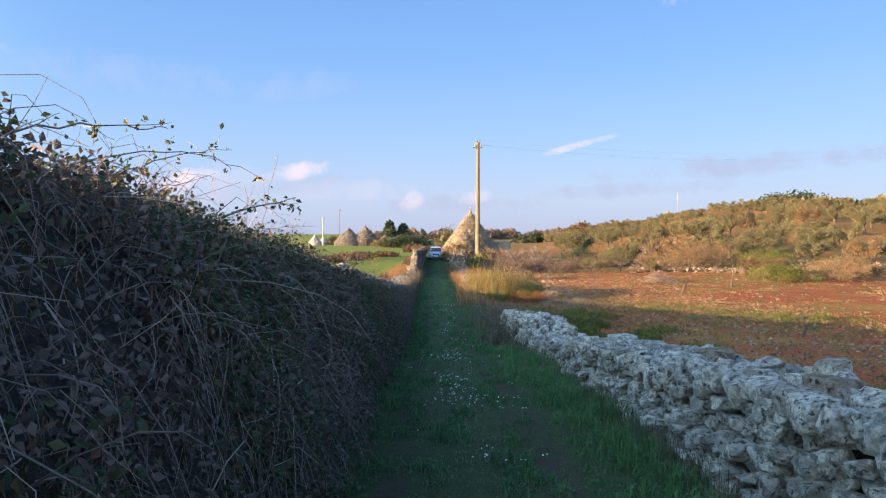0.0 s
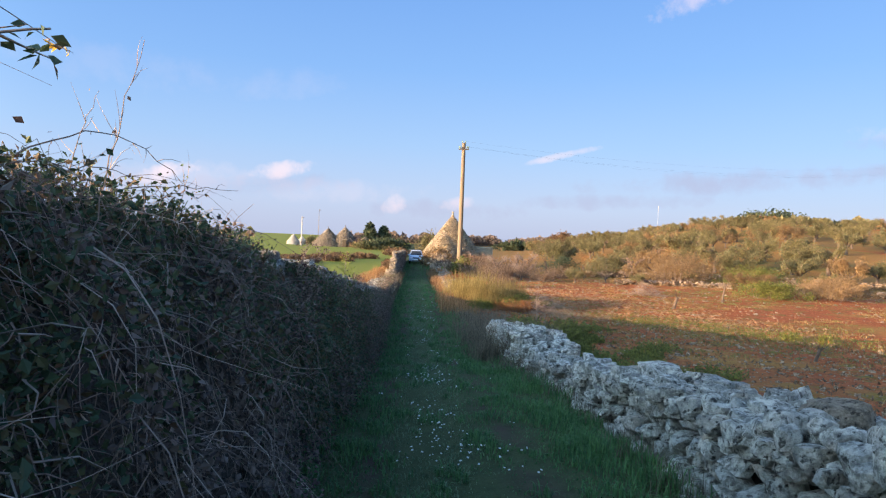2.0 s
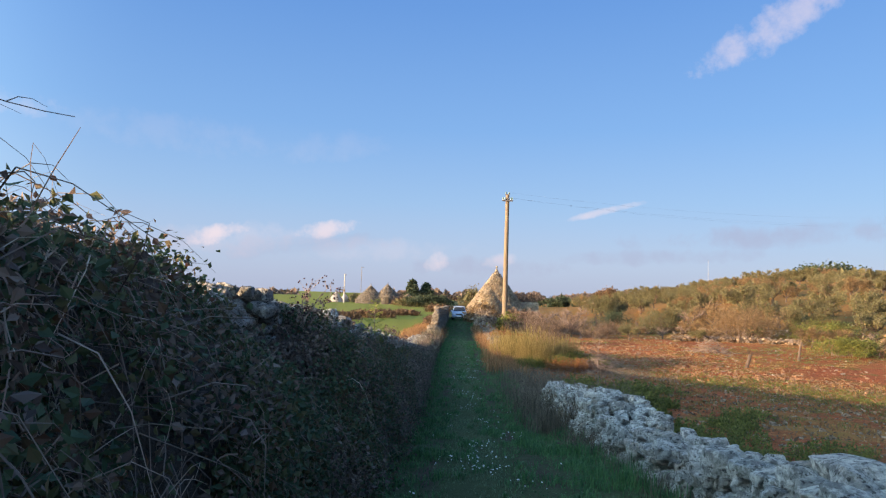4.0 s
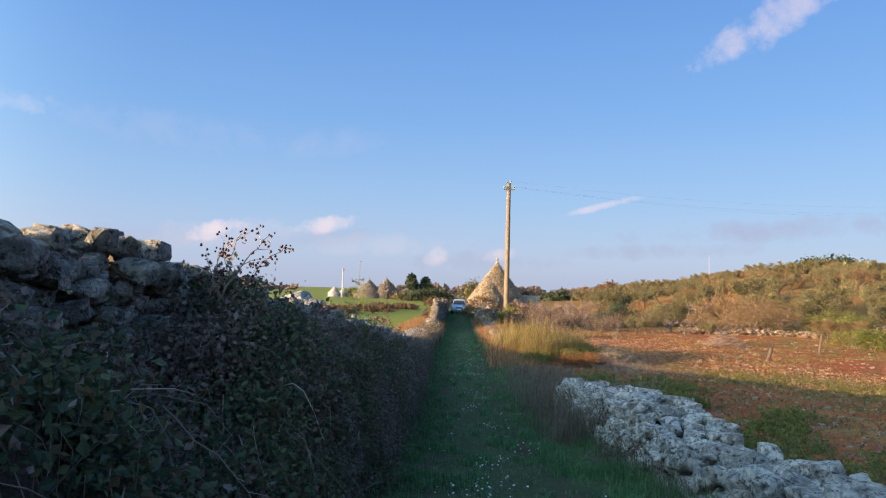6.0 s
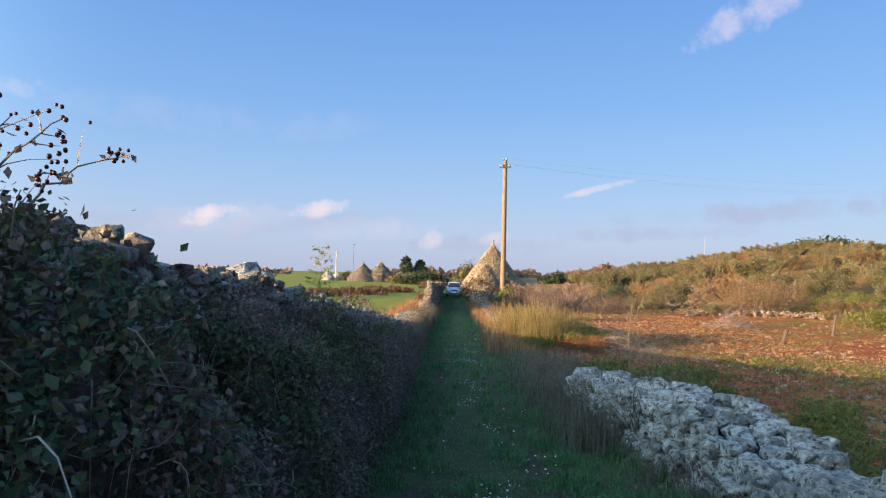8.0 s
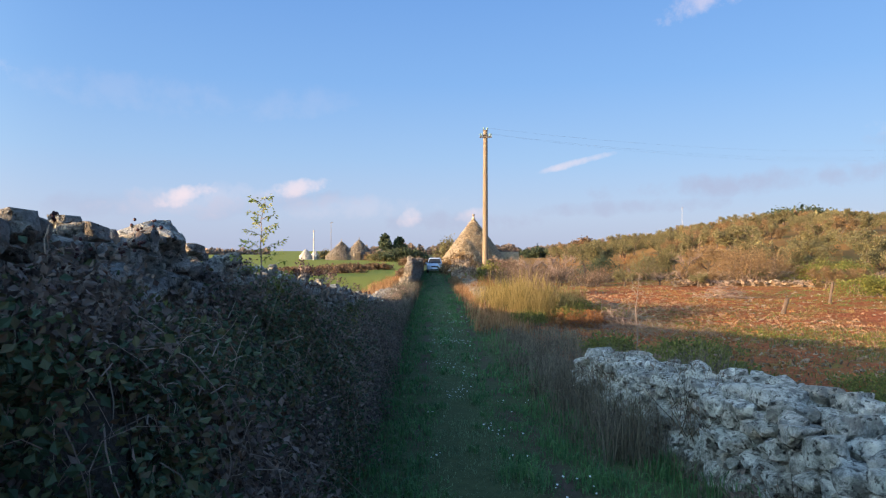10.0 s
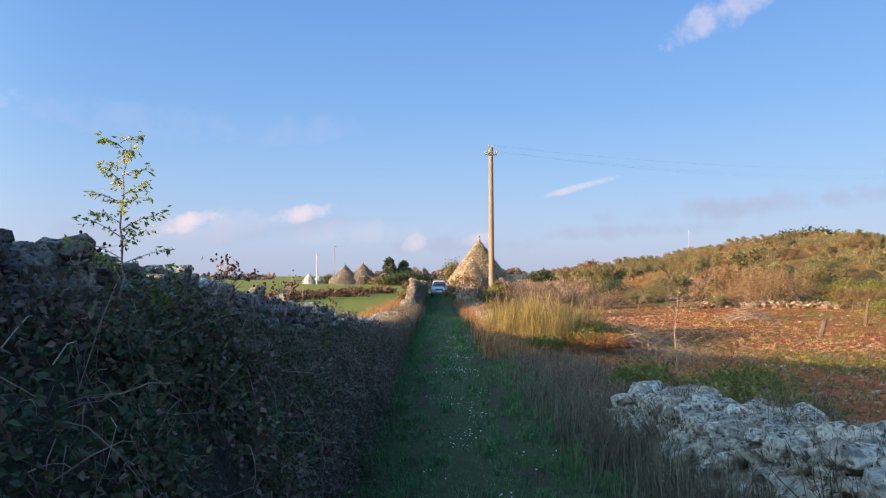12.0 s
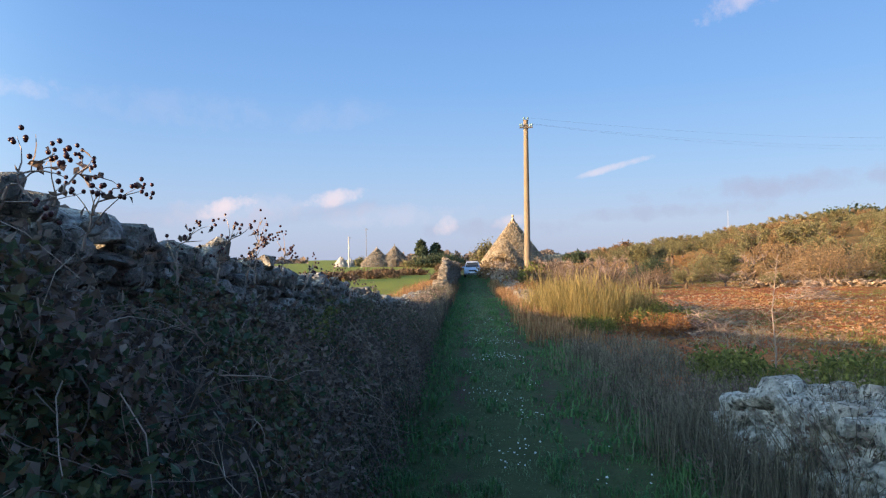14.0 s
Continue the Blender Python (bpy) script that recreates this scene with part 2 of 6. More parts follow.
M_GRASS_MID = plain("trodden_grass", (0.10, 0.16, 0.085), (0.24, 0.33, 0.175), 1.6, 0.7, bump=0, island=0.5, trans=0.25)
M_STRAW = plain("straw", (0.18, 0.105, 0.04), (0.44, 0.28, 0.115), 2, 0.85, bump=0, island=0.6, trans=0.25)
M_DRYGRASS = plain("dry_grass", (0.16, 0.12, 0.09), (0.38, 0.30, 0.22), 2, 0.85, bump=0, island=0.6, trans=0.25)
M_DRYSTEM = plain("dry_stem", (0.06, 0.052, 0.036), (0.24, 0.20, 0.14), 2, 0.9, bump=0, island=0.6, trans=0.15)
M_GOLD = plain("golden_broom", (0.13, 0.105, 0.04), (0.34, 0.265, 0.105), 2, 0.75, bump=0, island=0.65, trans=0.25)
M_RUSTGRASS = plain("rusty_grass", (0.17, 0.085, 0.04), (0.40, 0.24, 0.12), 2, 0.85, bump=0, island=0.6, trans=0.25)
M_RUST = plain("rust_leaf", (0.16, 0.07, 0.025), (0.34, 0.16, 0.06), 4, 0.7, bump=0, island=0.6, trans=0.35)
M_WEED = plain("field_weed", (0.06, 0.08, 0.018), (0.20, 0.20, 0.05), 1.5, 0.7, bump=0, island=0.5, trans=0.3)
M_OLIVE = plain("olive_leaf", (0.075, 0.075, 0.036), (0.21, 0.185, 0.09), 1.2, 0.65, bump=0, island=0.55, obj=0.15, trans=0.25)
M_BROWNLEAF = plain("autumn_leaf", (0.12, 0.085, 0.045), (0.29, 0.19, 0.10), 1.2, 0.75, bump=0, island=0.5, obj=0.2, trans=0.3)
M_HEDGE = plain("brown_hedge_leaf", (0.075, 0.05, 0.032), (0.20, 0.13, 0.08), 1.2, 0.8, bump=0, island=0.5, trans=0.2)
M_DARKTREE = plain("evergreen_leaf", (0.025, 0.042, 0.026), (0.075, 0.095, 0.05), 1.0, 0.65, bump=0, island=0.55, trans=0.15)
# brown woods greyed towards purple: the haze of distance is mixed into the colour
M_HAZED_WOOD = plain("far_wood", (0.09, 0.08, 0.075), (0.20, 0.15, 0.125), 0.2, 0.8, bump=0, island=0.6, trans=0.15)
M_TWIG = plain("grey_twig", (0.12, 0.085, 0.07), (0.30, 0.22, 0.18), 3, 0.85, bump=0, island=0.6)
M_BARK = plain("bark", (0.05, 0.036, 0.028), (0.15, 0.11, 0.085), 6, 0.95, bump=0.8, dist=0.03)
M_POLE = plain("concrete_pole", (0.15, 0.118, 0.082), (0.22, 0.17, 0.12), 1.2, 0.9, bump=0.2, dist=0.01)
M_IRON = plain("weathered_iron", (0.10, 0.09, 0.08), (0.19, 0.17, 0.15), 20, 0.6, metal=0.6, bump=0.2)
M_GLASSINS = plain("insulator_glass", (0.12, 0.20, 0.19), (0.22, 0.32, 0.30), 20, 0.15, bump=0)
M_WIRE = plain("wire", (0.16, 0.17, 0.19), (0.26, 0.27, 0.30), 20, 0.5, metal=0.5, bump=0)
M_WHITE = plain("white_limewash", (0.32, 0.31, 0.30), (0.44, 0.43, 0.41), 2, 0.9, bump=0.2)
M_DARKDOOR = plain("dark_doorway", (0.04, 0.035, 0.03), (0.08, 0.065, 0.05), 4, 0.8)
M_PETAL = plain("white_petal", (0.66, 0.67, 0.66), (0.84, 0.84, 0.80), 30, 0.6, bump=0, trans=0.3)
M_CARPAINT = plain("pale_blue_car_paint", (0.30, 0.38, 0.50), (0.36, 0.45, 0.58), 1.2, 0.3, bump=0)
M_CARGLASS = plain("car_glass", (0.02, 0.025, 0.03), (0.04, 0.05, 0.06), 2, 0.22, bump=0)
M_RUBBER = plain("rubber", (0.015, 0.015, 0.015), (0.03, 0.03, 0.03), 30, 0.85)
M_TRIM = plain("car_trim", (0.03, 0.03, 0.032), (0.06, 0.06, 0.062), 10, 0.6)
M_HEADLAMP = plain("headlamp_glass", (0.55, 0.57, 0.60), (0.70, 0.72, 0.74), 12, 0.12, bump=0)
M_PLATE = plain("number_plate", (0.72, 0.72, 0.70), (0.80, 0.80, 0.78), 12, 0.5, bump=0)

# ---- geometry helpers ----
RNG = np.random.default_rng(7)


def mesh_of(name, verts, faces, smooth=False):
    """A mesh from arrays of vertices and of triangles or quads."""
    verts = np.asarray(verts, dtype=np.float32).reshape(-1, 3)
    faces = np.asarray(faces, dtype=np.int32)
    k = faces.shape[1]
    me = bpy.data.meshes.new(name)
    me.vertices.add(len(verts))
    me.vertices.foreach_set("co", verts.ravel())
    me.loops.add(faces.size)
    me.loops.foreach_set("vertex_index", faces.ravel())
    me.polygons.add(len(faces))
    me.polygons.foreach_set("loop_start", np.arange(0, faces.size, k, dtype=np.int32))
    me.polygons.foreach_set("use_smooth", np.full(len(faces), smooth, dtype=bool))
    me.update(calc_edges=True)
    return me


class Soup:
    """Gathers pieces of geometry that become one mesh."""

    def __init__(self):
        self.v, self.f, self.count = [], [], 0

    def add(self, verts, faces):
        verts = np.asarray(verts, dtype=np.float64).reshape(-1, 3)
        faces = np.asarray(faces, dtype=np.int64)
        if faces.shape[1] == 4:
            faces = np.concatenate([faces[:, [0, 1, 2]], faces[:, [0, 2, 3]]])
        self.v.append(verts)
        self.f.append(faces + self.count)
        self.count += len(verts)
        return self

    def mesh(self, name, smooth=False):
        return mesh_of(name, np.concatenate(self.v), np.concatenate(self.f), smooth)


def thing(name, label, category, at=(0, 0, 0), group="", kind="", rz=0.0):
    e = new(name)
    e.empty_display_size = 0.2
    e.matrix_world = pose(*at, 0, 0, rz)
    return tagged(e, label, category, group, kind)


def part(name, data, material, parent, label=""):
    """Links a mesh, a Soup or a bmesh as one mesh object under a thing or a part."""
    if isinstance(data, Soup):
        data = data.mesh(name)
    elif isinstance(data, bmesh.types.BMesh):
        me = bpy.data.meshes.new(name)
        data.to_mesh(me)
        data.free()
        data = me
    if not data.materials:
        data.materials.append(material)
    ob = new(name, data)
    ob.parent = parent
    return tagged(ob, label)


def unit(v):
    return v / np.maximum(np.linalg.norm(v, axis=-1, keepdims=True), 1e-9)


def leaf_arrays(base, direction, side, length, width, fold=0.12):
    """Folded pointed leaves, four vertices each."""
    d, s = unit(direction), unit(side)
    nrm = unit(np.cross(d, s))
    L, W = np.asarray(length)[:, None], np.asarray(width)[:, None]
    v = np.stack([base, base + 0.45 * L * d + W * s + fold * L * nrm, base + L * d, base + 0.45 * L * d - W * s + fold * L * nrm], 1)
    i = np.arange(len(base))[:, None] * 4
    f = np.concatenate([i + np.array([0, 1, 2]), i + np.array([0, 2, 3])])
    return v.reshape(-1, 3), f


def random_dirs(n, rng):
    return unit(rng.normal(size=(n, 3)))


def leaf_cloud(points, length, rng, up=0.0, aspect=0.32, spread=0.35, fold=0.12):
    n = len(points)
    d = random_dirs(n, rng)
    d[:, 2] += up
    L = length * (1 + spread * rng.normal(size=n)).clip(0.4, 2)
    return leaf_arrays(points, d, np.cross(d, random_dirs(n, rng)), L, L * aspect, fold)


def tubes(points, radius, sides=3):
    """Many tapering stems at once: points (n, k, 3), radius (n, k)."""
    n, k, _ = points.shape
    t = unit(np.gradient(points, axis=1))
    ref = np.where(np.abs(t[..., 2:3]) > 0.9, np.array([1.0, 0, 0]), np.array([0, 0, 1.0]))
    a = unit(np.cross(t, ref))
    b = np.cross(t, a)
    ang = np.arange(sides) * 2 * np.pi / sides
    ring = points[:, :, None] + radius[:, :, None, None] * (np.cos(ang)[:, None] * a[:, :, None] + np.sin(ang)[:, None] * b[:, :, None])
    idx = np.arange(n * k * sides).reshape(n, k, sides)
    nxt = np.roll(idx, -1, axis=2)
    f = np.stack([idx[:, :-1], nxt[:, :-1], nxt[:, 1:], idx[:, 1:]], -1).reshape(-1, 4)
    return ring.reshape(-1, 3), f


def stems(base, direction, length, rng, k=5, droop=0.4, wobble=0.12, r0=0.006, taper=0.75):
    """Bent stems from base points along directions, sagging with their length."""
    n = len(base)
    s = np.linspace(0, 1, k)[None, :, None]
    L = np.asarray(length).reshape(-1, 1, 1) * np.ones((n, 1, 1))
    d = unit(direction)[:, None]
    bend = random_dirs(n, rng)[:, None] * wobble
    p = base[:, None] + L * (d * s + bend * np.sin(s * 3.1) + random_dirs(n, rng)[:, None] * wobble * s * s)
    p[..., 2] -= (L * droop * s * s)[..., 0]
    rad = (np.asarray(r0) * np.ones(n))[:, None] * (1 - taper * np.linspace(0, 1, k))[None]
    return p, rad


def blades(base, height, rng, lean=0.4, width=0.006):
    """Grass blades: two stacked triangles each."""
    n = len(base)
    a = rng.uniform(0, 2 * np.pi, n)
    side = np.stack([np.cos(a), np.sin(a), np.zeros(n)], 1)
    out = np.stack([-np.sin(a), np.cos(a), np.zeros(n)], 1) * rng.uniform(-1, 1, (n, 1))
    H = np.asarray(height)[:, None]
    W = np.asarray(width) * np.ones((n, 1))
    mid = base + out * H * lean * 0.35 + np.array([0, 0, 1.0]) * H * 0.6
    tip = base + out * H * lean + np.array([0, 0, 1.0]) * H * (1 - 0.3 * lean)
    v = np.stack([base - side * W, base + side * W, mid + side * W * 0.7, mid - side * W * 0.7, tip], 1)
    i = np.arange(n)[:, None] * 5
    f = np.concatenate([i + np.array([0, 1, 2]), i + np.array([0, 2, 3]), i + np.array([3, 2, 4])])
    return v.reshape(-1, 3), f


def rock_arrays(seed, points=22, power=0.6):
    """An angular rock of about unit size: the hull of points on a rounded box."""
    rng = np.random.default_rng(seed)
    p = random_dirs(points, rng)
    p = np.sign(p) * np.abs(p) ** power
    p *= rng.uniform(0.42, 0.58, (points, 1))
    bm = bmesh.new()
    for q in p:
        bm.verts.new(q)
    res = bmesh.ops.convex_hull(bm, input=bm.verts[:])
    loose = [v for v in bm.verts if not v.link_faces]
    bmesh.ops.delete(bm, geom=loose, context="VERTS")
    bmesh.ops.triangulate(bm, faces=bm.faces[:])
    bm.verts.index_update()
    v = np.array([x.co[:] for x in bm.verts])
    f = np.array([[x.index for x in face.verts] for face in bm.faces])
    bm.free()
    return v, f


ROCKS = [rock_arrays(100 + k, 28, 0.52) for k in range(14)]
PEBBLES = [rock_arrays(300 + k, 11, 0.8) for k in range(8)]


def euler_matrix(rx, ry, rz):
    return np.array(Euler((rx, ry, rz)).to_matrix())


def rocks_soup(soup, places, sizes, rng, kinds=None, tilt=0.25, turn=np.pi):
    kinds = kinds or ROCKS
    for p, s in zip(places, sizes):
        v, f = kinds[rng.integers(len(kinds))]
        m = euler_matrix(rng.normal() * tilt, rng.normal() * tilt, rng.uniform(-turn, turn))
        soup.add((v * s) @ m.T + p, f)


def lathe(profile, segments=24, close=False):
    """Arrays of a turned body: profile of (radius, z)."""
    pr = np.array(profile, dtype=float)
    a = np.arange(segments) * 2 * np.pi / segments
    v = np.stack([pr[:, 0, None] * np.cos(a), pr[:, 0, None] * np.sin(a), pr[:, 1, None] * np.ones(segments)], -1)
    idx = np.arange(len(pr) * segments).reshape(len(pr), segments)
    nx = np.roll(idx, -1, 1)
    f = np.stack([idx[:-1], nx[:-1], nx[1:], idx[1:]], -1).reshape(-1, 4)
    return v.reshape(-1, 3), f


def box_bm(sx, sy, sz, at=(0, 0, 0), bevel=0.0, segments=2):
    bm = bmesh.new()
    bmesh.ops.create_cube(bm, size=1, matrix=Matrix.Translation(at) @ Matrix.Diagonal((sx, sy, sz, 1)))
    if bevel:
        bmesh.ops.bevel(bm, geom=bm.edges[:], offset=bevel, segments=segments, affect="EDGES", profile=0.6)
    return bm


# ---- the lie of the land ----
LANE_Y = [-40, -10, 0, 6.1, 10.6, 15, 18.6, 22, 27, 92, 220]
LANE_Z = [3.0, 2.1, 1.62, 1.28, 0.95, 0.47, 0.10, -0.02, -0.06, -0.20, -0.20]


def lane_z(y):
    return np.interp(y, LANE_Y, LANE_Z)


def smooth(a, b, x):
    t = np.clip((np.asarray(x, dtype=float) - a) / (b - a), 0, 1)
    return t * t * (3 - 2 * t)


def land(x, y):
    """Height of the ground."""
    x, y = np.asarray(x, dtype=float), np.asarray(y, dtype=float)
    z = lane_z(y)
    right = smooth(2.2, 5.0, x)
    z = z - right * (0.12 + 0.25 * np.clip(z, 0, 2))
    z = z - smooth(6, 25, x) * 0.45 * np.clip(z, 0, 3)
    left = smooth(-1.6, -3.2, x)
    z = z + left * 0.10
    azim = np.degrees(np.arctan2(x, np.maximum(y, 1.0) + 12))
    slope = 0.0765 * smooth(7, 30, azim)
    run = np.clip(np.maximum(y, 0.8 * x) - 50, 0, 187)
    z = z + slope * run * smooth(0, 60, run + 8)
    z = z - 0.010 * np.clip(-x - 40, 0, 120) * smooth(40, 200, y)
    return z


# ---- ground ----
def ground_material():
    m, n, l, p = nodes_of("ground_soil")
    co = n.new("ShaderNodeTexCoord").outputs["Object"]
    sep = n.new("ShaderNodeSeparateXYZ")
    l.new(co, sep.inputs[0])
    X, Y = sep.outputs[0], sep.outputs[1]
    n1 = noise_node(n, l, co, 0.16, 4)
    n2 = noise_node(n, l, co, 0.9, 6)
    n3 = noise_node(n, l, co, 7.0, 6, 0.7)
    n4 = noise_node(n, l, co, 40.0, 4, 0.7)
    wob = math_node(n, l, "MULTIPLY", math_node(n, l, "SUBTRACT", n2, 0.5), 2.6)
    xw = math_node(n, l, "ADD", X, wob)

    def step(v, a, b):
        k = n.new("ShaderNodeMapRange")
        k.interpolation_type = "SMOOTHSTEP"
        for name, val in (("From Min", a), ("From Max", b)):
            k.inputs[name].default_value = val
        l.new(v, k.inputs["Value"])
        return k.outputs[0]

    grain = math_node(n, l, "ADD", math_node(n, l, "MULTIPLY", n3, 0.6), math_node(n, l, "MULTIPLY", n4, 0.4))
    red = ramp_node(n, l, grain, [(0.3, (0.09, 0.028, 0.013)), (0.5, (0.31, 0.09, 0.034)), (0.72, (0.58, 0.225, 0.095))])
    straw = ramp_node(n, l, grain, [(0.25, (0.17, 0.082, 0.025)), (0.75, (0.42, 0.22, 0.07))])
    weedy = ramp_node(n, l, grain, [(0.25, (0.07, 0.07, 0.016)), (0.75, (0.22, 0.19, 0.045))])
    lane = ramp_node(n, l, grain, [(0.2, (0.03, 0.045, 0.018)), (0.7, (0.10, 0.12, 0.05))])
    earth = ramp_node(n, l, grain, [(0.2, (0.06, 0.04, 0.028)), (0.8, (0.12, 0.085, 0.06))])
    sown = ramp_node(n, l, grain, [(0.2, (0.13, 0.155, 0.03)), (0.8, (0.26, 0.27, 0.055))])
    # right-hand field: red earth with weedy and straw patches
    field = mix_node(n, l, ramp_node(n, l, n2, [(0.54, (0, 0, 0)), (0.66, (1, 1, 1))]), red, weedy)
    field = mix_node(n, l, ramp_node(n, l, n1, [(0.52, (0, 0, 0)), (0.66, (1, 1, 1))]), field, straw)
    straw = mix_node(n, l, 0.15, straw, (0.14, 0.09, 0.03))
    hill = mix_node(n, l, ramp_node(n, l, n1, [(0.52, (0, 0, 0)), (0.70, (1, 1, 1))]), straw, weedy)
    hill = mix_node(n, l, ramp_node(n, l, noise_node(n, l, co, 0.045, 3), [(0.60, (0, 0, 0)), (0.70, (1, 1, 1))]), hill, red)
    far = step(math_node(n, l, "ADD", math_node(n, l, "ADD", Y, math_node(n, l, "MULTIPLY", X, 0.6)), math_node(n, l, "MULTIPLY", wob, 3.0)), 62.0, 78.0)
    c = mix_node(n, l, far, field, hill)
    worn = ramp_node(n, l, n2, [(0.40, (0, 0, 0)), (0.58, (1, 1, 1))])
    lines = None
    for xr, wr in ((0.98, 0.30), (-0.22, 0.16)):
        k = ramp_node(n, l, math_node(n, l, "ABSOLUTE", math_node(n, l, "SUBTRACT", math_node(n, l, "ADD", X, math_node(n, l, "MULTIPLY", wob, 0.10)), xr)), [(0.02, (1, 1, 1)), (wr, (0, 0, 0))])
        lines = k if lines is None else math_node(n, l, "MAXIMUM", lines, k)
    rut = math_node(n, l, "MULTIPLY", lines, worn)
    lane_c = mix_node(n, l, rut, lane, earth)
    c = mix_node(n, l, step(math_node(n, l, "ADD", X, math_node(n, l, "MULTIPLY", wob, 0.12)), 2.45, 2.8), lane_c, c)
    c = mix_node(n, l, step(math_node(n, l, "MULTIPLY", math_node(n, l, "ADD", X, math_node(n, l, "MULTIPLY", wob, 0.25)), -1.0), 2.0, 3.0), c, sown)
    l.new(c, p.inputs["Base Color"])
    p.inputs["Roughness"].default_value = 1.0
    p.inputs["Specular IOR Level"].default_value = 0.1
    bump_node(n, l, math_node(n, l, "ADD", n3, math_node(n, l, "MULTIPLY", n4, 0.5)), 0.7, 0.06, p)
    return m


M_GROUND = ground_material()


def spaced(lo, hi, near_lo, near_hi, fine, growth):
    a = list(np.arange(near_lo, near_hi + 1e-6, fine))
    step = fine
    while a[-1] < hi:
        step *= growth
        a.append(a[-1] + step)
    step = fine
    while a[0] > lo:
        step *= growth
        a.insert(0, a[0] - step)
    return np.array(a)


gx = spaced(-3000, 3000, -5, 16, 0.25, 1.12)
gy = spaced(-400, 4000, -6, 46, 0.3, 1.08)
GX, GY = np.meshgrid(gx, gy)
GZ = land(GX, GY)
clod = np.array([[noise.noise((a * 1.7, b * 1.7, 0)) + 0.6 * noise.noise((a * 5, b * 5, 3)) for a in gx] for b in gy])
rough_here = 0.012 + 0.05 * smooth(2.2, 4, GX) * (GX < 30)
GZ = GZ + clod * rough_here * (np.abs(GX) < 40) * (GY < 90)
nxg, nyg = len(gx), len(gy)
gi = np.arange(nxg * nyg).reshape(nyg, nxg)
gf = np.stack([gi[:-1, :-1], gi[:-1, 1:], gi[1:, 1:], gi[1:, :-1]], -1).reshape(-1, 4)
g_me = mesh_of("ground", np.stack([GX, GY, GZ], -1), gf, True)
g_me.materials.append(M_GROUND)
tagged(new("ground", g_me), "grassy lane between a green field and red stony earth", "ground", kind="structure")


# ---- dry stone walls ----
def wall_stones(y0, y1, front, back, base, top, rng, h=0.15, w=(0.14, 0.42), lean=0.14, back_too=True, gap=0.0, cap=(0.12, 0.30)):
    """Places and sizes of the stones of a dry wall along y: courses on both faces and a rough capping."""
    places, sizes = [], []
    faces = [(1, front)] + ([(-1, back)] if back_too else [])
    lane_side = np.sign(front - back)
    for sgn, xf in faces:
        y = y0
        rows = int(3.2 / h)
        for r in range(rows):
            y = y0 + rng.uniform(-0.2, 0.1)
            while y < y1:
                ww = rng.uniform(*w) * (1.25 if rng.random() < 0.2 else 1.0)
                b, t = base(y), top(y)
                z = b - 0.05 + (r + 0.5) * h + rng.normal() * 0.02
                hh = h * rng.uniform(0.85, 1.5)
                if z < t - 0.04 and rng.random() > gap:
                    rise = (z - b)
                    x = xf - sgn * lane_side * (lean * rise + 0.09 + rng.normal() * 0.045)
                    places.append((x, y + ww / 2, z))
                    sizes.append((rng.uniform(0.18, 0.30), ww * 0.93, hh * 0.90))
                y += ww
    y = y0
    while y < y1:
        ww = rng.uniform(*cap)
        t, b = top(y), base(y)
        span = abs(front - back) - 2 * lean * max(t - b, 0)
        mid = (front + back) / 2
        if t - b > 0.12:
            k = max(1, int(span / (0.75 * cap[1])))
            for q in range(k + 1):
                x = mid + span * (q / k - 0.5) * 0.9 + rng.normal() * 0.04
                places.append((x, y + rng.normal() * 0.06, t + rng.uniform(-0.08, 0.05)))
                s = rng.uniform(*cap)
                sizes.append((s * rng.uniform(0.8, 1.2), ww * rng.uniform(0.75, 1.1), rng.uniform(0.5, 0.95) * s))
        y += ww * 0.8
    return np.array(places), np.array(sizes)


ROCK_MESHES = {}
for block in (M_STONE, M_STONE_SHADE_PIECE):
    ROCK_MESHES[block.name] = [mesh_of("stone", rv, rf) for rv, rf in ROCKS]
    for rm in ROCK_MESHES[block.name]:
        rm.materials.append(block)


def build_wall(name, label, y0, y1, front, back, base, top, seed, pieces=None, material=None, piece_material=None, **kw):
    rng = np.random.default_rng(seed)
    wall = thing(name, label, "dry stone wall", kind="structure")
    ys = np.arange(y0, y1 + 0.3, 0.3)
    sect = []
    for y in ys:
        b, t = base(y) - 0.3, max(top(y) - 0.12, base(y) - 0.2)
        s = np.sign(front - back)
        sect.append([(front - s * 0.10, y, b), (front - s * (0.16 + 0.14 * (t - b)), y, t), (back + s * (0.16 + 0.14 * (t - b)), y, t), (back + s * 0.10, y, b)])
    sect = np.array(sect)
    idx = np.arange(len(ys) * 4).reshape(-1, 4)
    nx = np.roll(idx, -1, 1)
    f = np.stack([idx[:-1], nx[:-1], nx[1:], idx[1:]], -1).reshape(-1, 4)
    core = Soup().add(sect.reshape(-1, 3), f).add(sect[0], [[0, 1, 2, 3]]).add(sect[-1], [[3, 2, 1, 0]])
    # plain filling sheet whose dark colour stands for crevice shade
    part("rubble_core", core, M_CORE_SHADE, wall)
    places, sizes = wall_stones(y0, y1, front, back, base, top, rng, **kw)
    WALL_JOBS.append((wall, places, sizes, pieces, seed, material or M_RUBBLE, piece_material or M_STONE))
    return wall


WALL_JOBS = []
RIGHT_Y = [-4, 3, 5, 8, 10, 11, 12.3, 13.3, 14.5, 15.2, 16.5, 18.5, 19.8, 20.2, 20.6]
RIGHT_T = [2.55, 2.20, 2.02, 1.70, 1.40, 1.23, 1.05, 1.05, 1.15, 1.14, 0.98, 0.78, 0.66, 0.45, 0.1]
